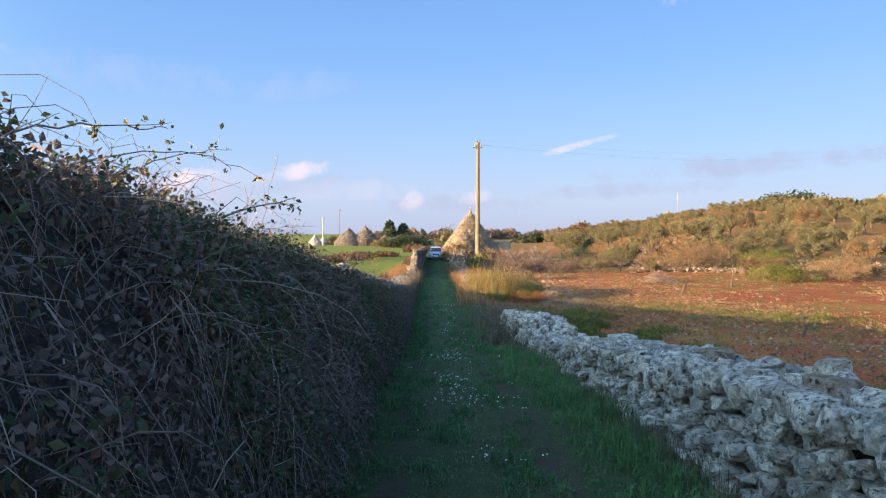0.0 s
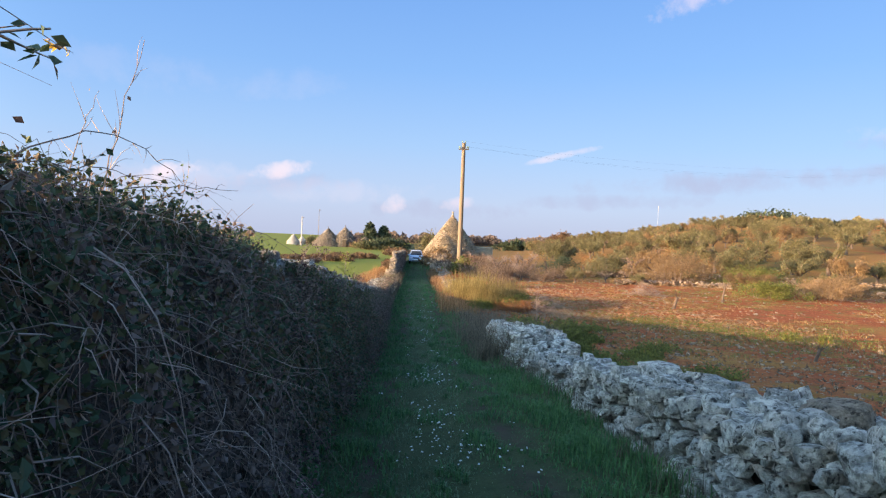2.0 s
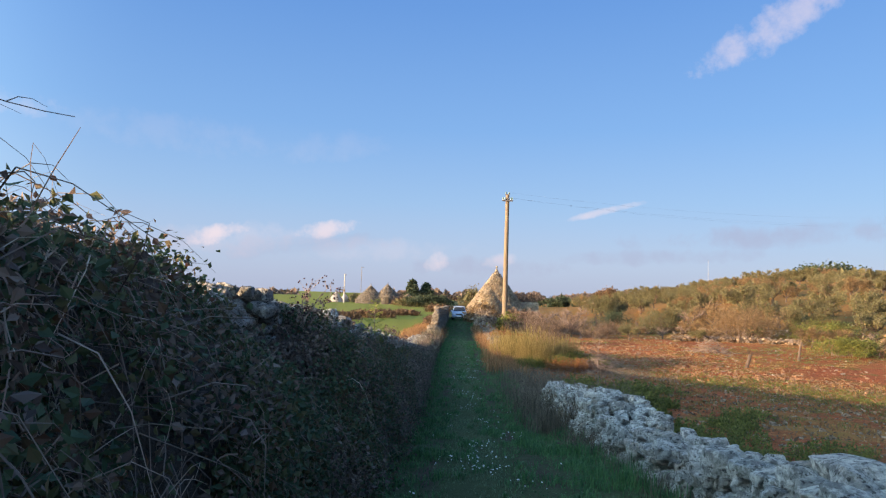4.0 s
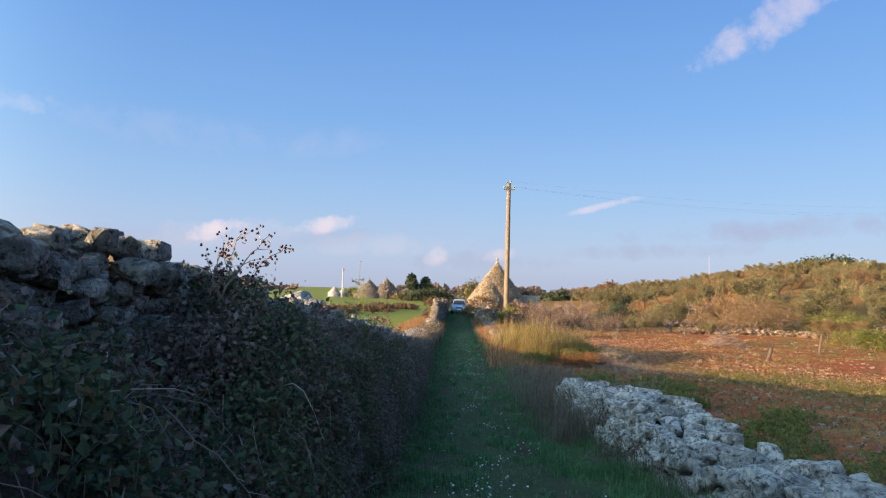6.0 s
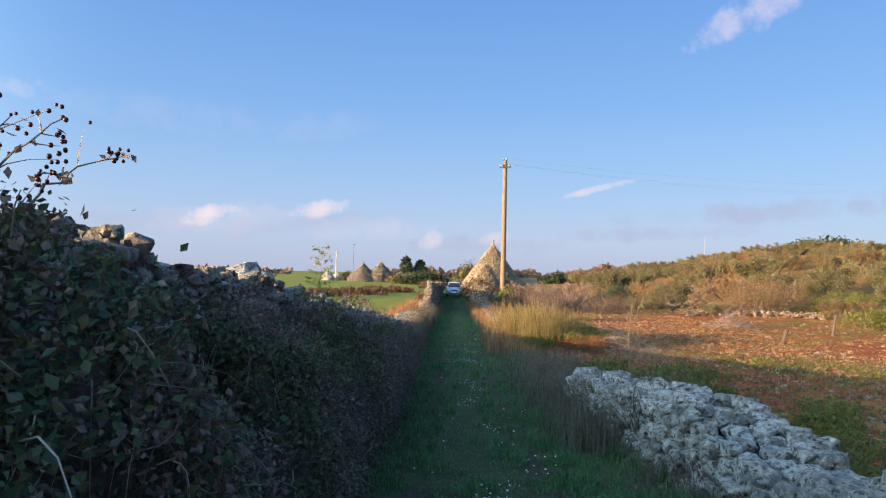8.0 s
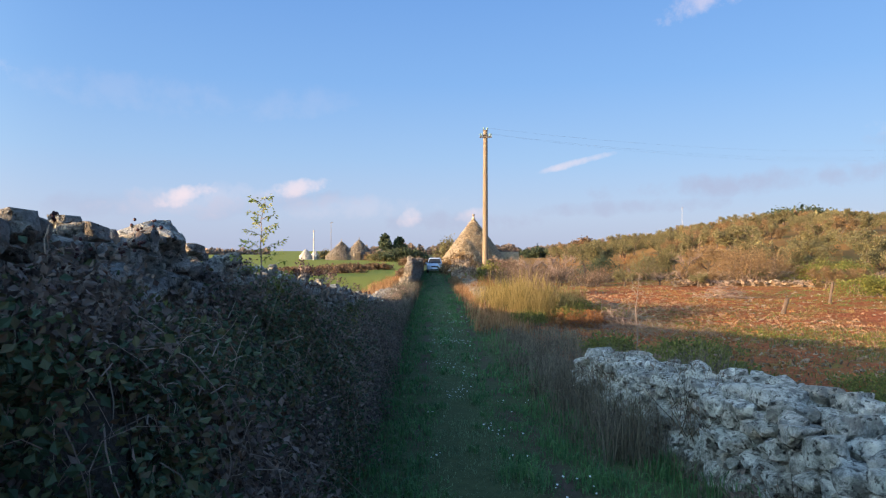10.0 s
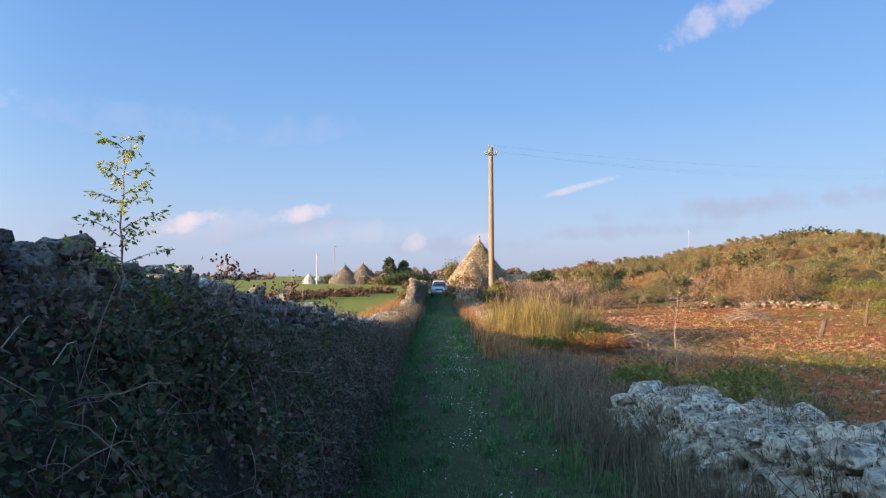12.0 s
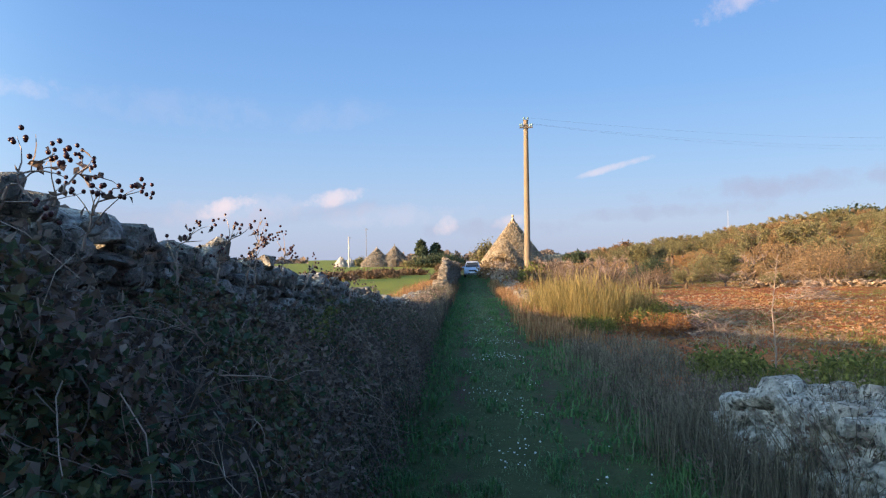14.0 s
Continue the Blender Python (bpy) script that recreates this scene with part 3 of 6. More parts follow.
LEFT_Y = [-6, 6, 8, 9.5, 10.5, 11.4, 13.4, 14.5, 15.4, 16.8, 18, 19.7, 21.6, 23.3, 25.8, 30, 36, 44]
LEFT_T = [3.1, 2.72, 2.70, 2.66, 2.57, 2.47, 2.30, 2.23, 2.10, 1.95, 1.86, 1.68, 1.49, 1.34, 1.08, 0.72, 0.5, 0.40]


def wavy(y, seed, amp):
    return amp * (noise.noise((y * 0.9, seed, 0)) + 0.7 * noise.noise((y * 2.6, seed, 5)))


def right_top(y):
    return float(np.interp(y, RIGHT_Y, RIGHT_T)) + wavy(y, 2.0, 0.06)


def left_top(y):
    return float(np.interp(y, LEFT_Y, LEFT_T)) + wavy(y, 9.0, 0.06)


def far_left_top(y):
    return float(np.interp(y, [41, 44, 46, 48, 50, 53, 57, 70, 95], [0.10, 0.22, 0.55, 0.80, 1.20, 1.65, 1.55, 1.3, 1.1])) + wavy(y, 19.0, 0.22)


def far_right_top(y):
    return float(np.interp(y, [33, 36, 40, 46, 56, 80], [0.0, 0.15, 0.25, 0.15, 0.2, 0.3])) + wavy(y, 29.0, 0.12)


build_wall("wall_right", "low pale limestone dry stone wall beside the grass lane", -4, 20.5, 2.08, 3.0,
           lambda y: float(land(1.9, y)), right_top, 11, pieces=(3.2, 7.4), h=0.105, w=(0.09, 0.28), cap=(0.12, 0.28))
build_wall("wall_left", "high grey limestone dry stone wall half buried in brambles", -6, 40, -1.42, -2.45,
           lambda y: float(land(-1.3, y)), left_top, 12, pieces=(11.5, 16.0), w=(0.07, 0.22), h=0.088, cap=(0.09, 0.20), material=M_STONE_SHADE, piece_material=M_STONE_SHADE_PIECE)
build_wall("wall_left_far", "sunlit broken end of a dry stone wall", 41, 92, -1.3, -1.85,
           lambda y: float(land(-1.3, y)), far_left_top, 13, w=(0.2, 0.45), h=0.17, gap=0.12, cap=(0.2, 0.42), back_too=False, material=M_STONE_WARM)
build_wall("wall_right_far", "sunlit low dry stone wall overgrown with dry grass", 33, 80, 1.95, 2.7,
           lambda y: float(land(1.9, y)), far_right_top, 14, w=(0.25, 0.55), h=0.22, gap=0.25, cap=(0.2, 0.42), back_too=False, material=M_STONE_WARM)


# ---- bramble thicket over the left wall ----
COVER_Y = [-6, 8.0, 8.6, 9.3, 9.7, 10.1, 10.5, 10.9, 11.5, 11.9, 12.6, 13.0, 14.2, 14.7, 15.8, 16.3, 17, 18, 20, 24, 30, 36, 41]
COVER = [1.0, 0.80, 0.70, 0.66, 0.76, 0.94, 0.84, 0.52, 0.50, 0.86, 0.88, 0.70, 0.70, 0.80, 0.84, 0.78, 0.76, 0.74, 0.76, 0.84, 1.05, 1.15, 1.15]
MASS_Y = [-6, 0, 2.4, 3.8, 4.4, 5.7, 7.2, 8, 9.0]
MASS_T = [3.95, 3.58, 3.38, 3.21, 3.12, 2.99, 2.82, 2.76, 2.6]


def thicket_shape(y):
    """Foot x, foot z, top x, top z of the thicket's face."""
    zf = lane_z(y)
    cov = np.interp(y, COVER_Y, COVER)
    wall_t = np.interp(y, LEFT_Y, LEFT_T)
    mass = np.interp(y, MASS_Y, MASS_T)
    over = smooth(8.3, 7.1, y)
    zt = (zf + (wall_t - zf) * cov) * (1 - over) + mass * over
    xt = -1.42 - 0.05 * over
    xf = np.interp(y, [-6, 0, 8, 14, 20, 30, 41], [-0.62, -0.62, -0.66, -0.72, -0.8, -0.95, -1.1])
    return xf, zf, xt, zt


def thicket_surface(y, s):
    """A point on the face: s runs 0 at the foot to 1 at the brow, and on to 1.6 behind it."""
    xf, zf, xt, zt = thicket_shape(y)
    t = np.clip(s, 0, 1)
    x = xf + (xt - xf) * (0.25 * t + 0.75 * t ** 2.2)
    z = zf - 0.05 + (zt - zf + 0.05) * np.sin(t * 1.45) / math.sin(1.45)
    beyond = np.clip(s - 1, 0, 1)
    return np.stack([x - beyond * 1.6, y, z - beyond * beyond * 1.2 - beyond * 0.15], -1)


def lumps(p, amp, scale=1.6):
    q = np.array([noise.noise_vector((a[0] * scale, a[1] * scale, a[2] * scale)) for a in p])
    q2 = np.array([noise.noise_vector((a[0] * scale * 3.1, a[1] * scale * 3.1, a[2] * scale * 3.1)) for a in p])
    return amp * (np.array(q) + 0.5 * np.array(q2))


def make_thicket(y0, y1, label, n_cane, n_leaf, dry, seed, leaf_len=0.055):
    rng = np.random.default_rng(seed)
    t = thing("bramble_thicket", label, "bramble", group="brambles on the left wall")
    # lumpy backing sheet; its dark colour gives the thicket's shaded depth
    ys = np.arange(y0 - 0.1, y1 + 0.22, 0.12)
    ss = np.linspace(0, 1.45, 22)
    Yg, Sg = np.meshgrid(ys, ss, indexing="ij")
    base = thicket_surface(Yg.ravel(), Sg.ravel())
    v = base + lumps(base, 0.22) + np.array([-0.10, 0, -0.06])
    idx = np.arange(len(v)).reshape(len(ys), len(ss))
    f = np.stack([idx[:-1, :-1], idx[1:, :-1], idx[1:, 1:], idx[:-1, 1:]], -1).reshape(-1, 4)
    part("undergrowth", mesh_of("undergrowth", v, f, True), M_UNDER_SHADE, t, "dark sheet standing for the shaded depth of the brambles")
    # hanging and crossing canes
    y = rng.uniform(y0, y1, n_cane)
    s = rng.beta(1.5, 1.1, n_cane) * 1.2
    p = thicket_surface(y, s) + lumps(thicket_surface(y, s), 0.21) + rng.normal(size=(n_cane, 3)) * 0.03
    d = np.stack([rng.normal(0.22, 0.25, n_cane), rng.normal(0, 0.75, n_cane), rng.normal(-0.25, 0.65, n_cane)], 1)
    L = rng.gamma(3.0, 0.10 if y0 < 6 else 0.065, n_cane).clip(0.1, 0.62)
    pts, rad = stems(p, d, L, rng, k=5, droop=0.6, wobble=0.26, r0=rng.uniform(0.0014, 0.0036, n_cane))
    thick = rng.random(n_cane) < (0.36 if y0 < 6 else 0.15)
    for sel, mat, nm in ((thick, M_CANE, "dry_cane_tangle"), (~thick, M_CANE_DARK, "dark_cane_tangle")):
        vv, ff = tubes(pts[sel], rad[sel])
        tagged(part(nm, Soup().add(vv, ff), mat, t), kind="stuff")
    # leaves clustered in patches
    y = rng.uniform(y0, y1, n_leaf)
    s = rng.beta(1.25, 1.0, n_leaf) * 1.25
    q = thicket_surface(y, s)
    patch = np.array([noise.noise((a[0] * 2.1, a[1] * 2.1, a[2] * 2.1)) for a in q])
    keep = (patch > rng.normal(-0.12, 0.24, n_leaf)) | (rng.random(n_leaf) < 0.22)
    q = q[keep]
    q = q + lumps(q, 0.22) + rng.normal(size=q.shape) * np.array([0.07, 0.04, 0.06])
    # withered leaves lie in drifts of their own
    drift = np.array([noise.noise((a[0] * 1.3, a[1] * 1.3 + 9.0, a[2] * 1.3)) for a in q]) + rng.normal(0, 0.20, len(q))
    isdry = drift > np.quantile(drift, 1 - dry)
    for sel, mat, nm in ((~isdry, M_BRAMBLE, "foliage"), (isdry, M_BRAMBLE_DRY, "withered_foliage")):
        if sel.any():
            d = random_dirs(sel.sum(), rng) + np.array([0.35, 0, -0.15])
            Ll = leaf_len * rng.uniform(0.55, 1.35, sel.sum())
            vv, ff = leaf_arrays(q[sel], d, np.cross(d, random_dirs(sel.sum(), rng)), Ll, Ll * 0.34)
            tagged(part(nm, Soup().add(vv, ff), mat, t), kind="stuff")
    return t


THICKETS = [
    (-5.0, 0.5, "dead grey brambles smothering the high wall", 900, 7000, 0.45),
    (0.5, 3.5, "tangle of bare grey bramble canes with few leaves", 2400, 30000, 0.46),
    (3.5, 6.5, "tangle of bare grey bramble canes with dark green leaves", 2300, 34000, 0.40),
    (6.5, 9.3, "dense brambles with dry stems and dark leaves", 1000, 42000, 0.34),
    (9.3, 12.5, "dark green brambles and brown dock below the wall top", 900, 52000, 0.42),
    (12.5, 16.0, "dark green brambles covering the lower half of the wall", 1500, 50000, 0.46),
    (16.0, 20.0, "brambles and dry weeds against the stone wall", 2200, 32000, 0.58),
    (20.0, 26.0, "dry brown brambles along the lane's edge", 1600, 24000, 0.60),
    (26.0, 41.0, "low dry brown weeds along the lane's edge", 2000, 20000, 0.72),
]
for k, (ya, yb, lab, nc, nl, dr) in enumerate(THICKETS):
    make_thicket(ya, yb, lab, nc, nl, dr, 40 + k, leaf_len=0.034 if ya < 20 else 0.032)


# ---- grass on the lane ----
def lane_band(n, xa, xb, ya, yb, rng, power=1.0):
    y = ya + (yb - ya) * rng.random(n) ** power
    x = rng.uniform(xa, xb, n)
    return x, y, np.stack([x, y, land(x, y) - 0.01], 1)


def make_grass():
    rng = np.random.default_rng(5)
    mid, green = Soup(), Soup()
    for ya, yb, per_m, h in ((0.5, 9, 4200, 0.05), (9, 20, 3400, 0.055), (20, 45, 800, 0.06), (45, 92, 220, 0.07)):
        n = int((yb - ya) * per_m)
        x, y, p = lane_band(n, -1.05, 2.0, ya, yb, rng)
        tuft = np.array([noise.noise((a * 2.2, b * 1.4, 7.0)) + 0.6 * noise.noise((a * 6.0, b * 4.0, 2.0)) for a, b in zip(x, y)])
        sway = np.array([0.14 * noise.noise((b * 0.7, 4.0, 0.0)) + 0.06 * noise.noise((b * 2.9, 8.0, 0.0)) for b in y])
        u = x + sway
        middle = (u > -0.12 + 0.10 * rng.normal(size=n)) & (u < 0.72 + 0.13 * rng.normal(size=n))
        rut = np.maximum(np.exp(-((u - 0.98) / 0.17) ** 2), 0.8 * np.exp(-((u + 0.24) / 0.10) ** 2))
        bare = rng.random(n) < rut * smooth(0.35, -0.15, tuft) * 0.92
        # the trodden middle: short, thinned out in patches
        keep = middle & ~bare & (rng.random(n) < 0.55 + 0.6 * tuft)
        mid.add(*blades(p[keep], (h * (0.75 + 0.7 * np.clip(tuft, -0.4, 1)) * rng.uniform(0.5, 1.4, n))[keep], rng, 0.9, 0.0045 if yb < 25 else 0.011))
        # greener tufts, tall at the feet of walls and brambles
        lush = (~middle | (tuft > 0.30)) & ~bare & (rng.random(n) < 0.72 + 0.5 * tuft)
        hh = h * (1.25 + 1.9 * np.clip(tuft, -0.35, 1)) * (1 + 1.0 * smooth(1.2, 1.7, x) + 0.7 * smooth(-0.45, -0.8, x)) * rng.uniform(0.5, 1.4, n)
        green.add(*blades(p[lush], hh[lush], rng, 1.0, 0.0055 if yb < 25 else 0.013))
    for nm, s, mat, lab in (("trodden_grass", mid, M_GRASS_MID, "short trodden grey-green grass along the lane's middle"),
                            ("lane_grass", green, M_GRASS, "lush dark green grass along the lane's edges")):
        me = s.mesh(nm)
        me.materials.append(mat)
        tagged(new(nm, me), lab, "grass", kind="stuff")
    # small white flowers
    s = Soup()
    n = 2000
    y = rng.uniform(0.5, 34, n)
    x = rng.normal(0.35, 0.30, n) + 0.35 * (rng.random(n) < 0.12)
    clump = np.array([noise.noise((a * 1.5, b * 0.9, 3.0)) for a, b in zip(x, y)])
    keep = (clump > 0.12) & (x > -0.5) & (x < 1.4)
    x, y = x[keep], y[keep]
    n = len(x)
    z = land(x, y) + rng.uniform(0.05, 0.10, n)
    a = np.linspace(0, 2 * np.pi, 6, endpoint=False)
    r = rng.uniform(0.006, 0.012, n)
    tip = np.stack([x, y, z], 1)
    tl = random_dirs(n, rng) * 0.35 + np.array([0, -0.4, 1.0])
    u = unit(np.cross(tl, np.array([1.0, 0, 0])))
    w = unit(np.cross(tl, u))
    ring = tip[:, None] + r[:, None, None] * (np.cos(a)[None, :, None] * u[:, None] + np.sin(a)[None, :, None] * w[:, None]) + unit(tl)[:, None] * 0.003
    v = np.concatenate([tip[:, None], ring], 1).reshape(-1, 3)
    i = np.arange(n)[:, None, None] * 7
    tri = np.array([[0, 1 + k, 1 + (k + 1) % 6] for k in range(6)])[None]
    s.add(v, (i + tri).reshape(-1, 3))
    me = s.mesh("white_flowers")
    me.materials.append(M_PETAL)
    tagged(new("white_flowers", me), "tiny white flowers scattered over the lane's grass", "flowers", kind="stuff")


make_grass()


def tuft_soup(centres, per, height, spread, rng, width=0.006, lean=0.5):
    n = len(centres)
    c = np.repeat(centres, per, 0)
    a = rng.uniform(0, 2 * np.pi, n * per)
    rr = spread * np.sqrt(rng.random(n * per))
    c = c + np.stack([rr * np.cos(a), rr * np.sin(a), np.zeros(n * per)], 1)
    c[:, 2] = land(c[:, 0], c[:, 1]) - 0.02
    return blades(c, height * rng.uniform(0.35, 1.25, n * per), rng, lean, width)


def stuff(name, soup, mat, label, category):
    me = soup.mesh(name)
    me.materials.append(mat)
    return tagged(new(name, me), label, category, kind="stuff")


# dry stalks along the foot of the low wall
rng = np.random.default_rng(20)
n = 260
c = np.stack([2.06 - 0.26 * rng.random(n) ** 1.6, rng.uniform(0.5, 16.5, n), np.zeros(n)], 1)
stuff("wall_foot_stalks", Soup().add(*tuft_soup(c, 12, 0.26, 0.12, rng, 0.0028, 0.9)), M_DRYSTEM, "dry grey stalks along the foot of the low wall", "weeds")
# taller dead weeds in front of the low wall's last stretch
n = 120
c = np.stack([2.05 - 0.5 * rng.random(n), rng.uniform(15.8, 20.6, n), np.zeros(n)], 1)
stuff("dead_wall_weeds", Soup().add(*tuft_soup(c, 20, 0.62, 0.16, rng, 0.0032, 0.55)), M_DRYSTEM, "tall dead weeds in front of the low wall's end", "weeds")
# dry weeds on the verge where the right wall ends
rng = np.random.default_rng(21)
n = 420
c = np.stack([rng.uniform(1.45, 3.9, n), rng.uniform(15.5, 29, n), np.zeros(n)], 1)
c = c[(c[:, 1] > 20.8) | (c[:, 0] < 2.0)]
stuff("dry_verge_weeds", Soup().add(*tuft_soup(c, 22, 0.40, 0.28, rng, 0.004, 0.95)), M_DRYSTEM, "tall grey dry weeds on the lane's verge", "weeds")
n = 300
c = np.stack([rng.uniform(1.3, 2.5, n), rng.uniform(28, 62, n), np.zeros(n)], 1)
stuff("dry_bank_grass", Soup().add(*tuft_soup(c, 26, 0.55, 0.3, rng, 0.009, 0.6)), M_RUSTGRASS, "sunlit rusty dry grass on the bank", "grass")
n = 240
c = np.stack([rng.uniform(-3.6, -1.0, n), rng.uniform(36, 60, n), np.zeros(n)], 1)
stuff("dry_wall_grass", Soup().add(*tuft_soup(c, 26, 0.55, 0.3, rng, 0.009, 0.6)), M_RUSTGRASS, "sunlit rusty dry grass round the broken wall", "grass")
# weeds over the red field
n = 4200
c = np.stack([rng.uniform(3.2, 34, n), rng.uniform(3, 75, n), np.zeros(n)], 1)
pv = np.array([noise.noise((a[0] * 0.16, a[1] * 0.16, 1.0)) + 0.5 * noise.noise((a[0] * 0.6, a[1] * 0.6, 2.0)) for a in c])
stuff("field_weeds", Soup().add(*tuft_soup(c[pv > 0.02], 24, 0.13, 0.34, rng, 0.008, 1.3)), M_WEED, "low green weeds scattered over the stony field", "weeds")
stuff("field_straw", Soup().add(*tuft_soup(c[(pv < 0.05) & (pv > -0.18)], 20, 0.17, 0.34, rng, 0.007, 1.3)), M_STRAW, "dry straw tufts scattered over the red field", "grass")
# green strips across the red earth
n = 260
u = rng.random(n)
c = np.concatenate([np.stack([8.5 + 4.5 * u + rng.normal(size=n) * 0.9, 29.5 - 2.0 * u + rng.normal(size=n) * 1.5, 0 * u], 1),
                    np.stack([12.0 + 3.5 * u + rng.normal(size=n) * 0.9, 26.0 - 1.5 * u + rng.normal(size=n) * 1.6, 0 * u], 1)])
stuff("green_strips", Soup().add(*tuft_soup(c, 24, 0.15, 0.36, rng, 0.007, 1.2)), M_WEED, "green weedy strips across the red earth", "weeds")
n = 340
c = np.stack([rng.uniform(-1.95, -1.05, n), rng.uniform(25, 46, n), np.zeros(n)], 1)
stuff("dry_wall_weeds", Soup().add(*tuft_soup(c, 34, 0.85, 0.25, rng, 0.006, 0.7)), M_DRYSTEM, "grey-brown dry weeds over the low wall", "weeds")
# stones over the red field
s = Soup()
n = 11000
c = np.stack([rng.uniform(3.1, 40, n), 4 + 72 * rng.random(n) ** 0.8, np.zeros(n)], 1)
pv = np.array([noise.noise((a[0] * 0.22, a[1] * 0.22, 11.0)) + 0.4 * noise.noise((a[0] * 0.9, a[1] * 0.9, 12.0)) for a in c])
c = c[pv > -0.12]
c[:, 2] = land(c[:, 0], c[:, 1])
sz = rng.gamma(2.0, 0.033, len(c)).clip(0.03, 0.26)[:, None] * rng.uniform(0.7, 1.3, (len(c), 3)) * np.array([1.2, 1.2, 0.7])
rocks_soup(s, c, sz, rng, PEBBLES)
n = 2600
c = np.stack([rng.uniform(3.8, 15, n), rng.uniform(11, 30, n), np.zeros(n)], 1)
c[:, 2] = land(c[:, 0], c[:, 1]) + 0.01
rocks_soup(s, c, rng.gamma(2.0, 0.026, n).clip(0.025, 0.16)[:, None] * rng.uniform(0.7, 1.3, (n, 3)) * np.array([1.2, 1.2, 0.7]), rng, PEBBLES)
stuff("field_stones", s, M_FIELDSTONE, "pale limestone rubble scattered over red earth", "stones")
# a broad band of rubble lying aslant over the tilled earth
s = Soup()
n = 6500
u = rng.random(n)
c = np.stack([6.8 + 6.0 * u + rng.normal(size=n) * 2.6, 48.0 - 23.0 * u + rng.normal(size=n) * 2.6, np.zeros(n)], 1)
c = c[c[:, 0] > 4.0]
c[:, 2] = land(c[:, 0], c[:, 1]) + 0.01
rocks_soup(s, c, rng.gamma(2.0, 0.034, len(c)).clip(0.03, 0.2)[:, None] * rng.uniform(0.7, 1.3, (len(c), 3)) * np.array([1.2, 1.2, 0.6]), rng, PEBBLES)
stuff("rubble_band", s, M_DUSTY, "earth-stained rubble in a band across the tilled field", "stones")

# fallen leaves and prunings on the red earth
def flat_litter(points, rng):
    n = len(points)
    a = rng.uniform(0, 2 * np.pi, n)
    d = np.stack([np.cos(a), np.sin(a), rng.normal(0, 0.12, n)], 1)
    L = rng.gamma(3.0, 0.045, n).clip(0.05, 0.4)
    return leaf_arrays(points, d, np.cross(d, np.array([0, 0, 1.0]) + rng.normal(size=(n, 3)) * 0.4), L, L * 0.035 + 0.003, 0.03)


rng = np.random.default_rng(404)
n = 15000
u = rng.random(n)
c = np.stack([4.5 + 12 * u + rng.normal(size=n) * 3.2, 21 + 30 * u + rng.normal(size=n) * 4.0, np.zeros(n)], 1)
c = c[(c[:, 0] > 3.3) & (c[:, 0] < 30)]
pv = np.array([noise.noise((a[0] * 0.5, a[1] * 0.5, 21.0)) for a in c])
c = c[pv > -0.1]
c[:, 2] = land(c[:, 0], c[:, 1]) + rng.uniform(0.0, 0.05, len(c))
half = len(c) // 2
stuff("leaf_litter", Soup().add(*leaf_cloud(c[:half] * np.array([1, 1, 1.0]), 0.085, rng, 0.0, 0.25)), M_RUST, "rust-brown leaf litter over the red earth", "leaf litter")
stuff("prunings", Soup().add(*flat_litter(c[half:], rng)), M_STRAW, "dry prunings strewn over the red earth", "prunings")

n = 9000
c = np.stack([rng.uniform(3.6, 18, n), rng.uniform(9, 31, n), np.zeros(n)], 1)
pv = np.array([noise.noise((a[0] * 0.7, a[1] * 0.7, 31.0)) for a in c])
c = c[pv > -0.15]
c[:, 2] = land(c[:, 0], c[:, 1]) + rng.uniform(0.0, 0.05, len(c))
stuff("brown_litter", Soup().add(*leaf_cloud(c, 0.09, rng, 0.0, 0.2)), M_HEDGE, "dark brown dead leaves and stalks on the earth", "leaf litter")

# ---- golden broom clump with rust-coloured plants at its foot ----
def shrub(name, label, category, at, mats, rng, n_stem=160, height=1.8, spread=(1.2, 1.0), leaves=0, leaf_len=0.06, lean=0.16, r0=0.006, group="", droop=0.08):
    t = thing(name, label, category, (at[0], at[1], float(land(at[0], at[1])) - 0.03), group)
    a = rng.uniform(0, 2 * np.pi, n_stem)
    rr = np.sqrt(rng.random(n_stem))
    base = np.stack([rr * np.cos(a) * spread[0] * 0.75, rr * np.sin(a) * spread[1] * 0.75, np.zeros(n_stem)], 1)
    d = np.stack([rng.normal(0, lean, n_stem) + base[:, 0] * 0.25, rng.normal(0, lean, n_stem) + base[:, 1] * 0.25, np.ones(n_stem)], 1)
    L = height * rng.uniform(0.5, 1.08, n_stem) * (1 - 0.25 * rr)
    pts, rad = stems(base, d, L, rng, k=5, droop=droop, wobble=0.06, r0=r0 * rng.uniform(0.6, 1.2, n_stem))
    tagged(part("stem_tuft", Soup().add(*tubes(pts, rad)), mats[0], t), kind="stuff")
    if leaves:
        k = rng.integers(0, n_stem, leaves)
        u = rng.uniform(0.25, 1.0, leaves)
        j = np.minimum((u * 4).astype(int), 3)
        fr = (u * 4 - j)[:, None]
        q = pts[k, j] * (1 - fr) + pts[k, j + 1] * fr + rng.normal(size=(leaves, 3)) * 0.03
        part("foliage", Soup().add(*leaf_cloud(q, leaf_len, rng, up=3.0 if leaf_len > 0.2 else 0.3, aspect=0.018 if leaf_len > 0.2 else 0.25, fold=0.015 if leaf_len > 0.2 else 0.12)), mats[1], t)
    return t


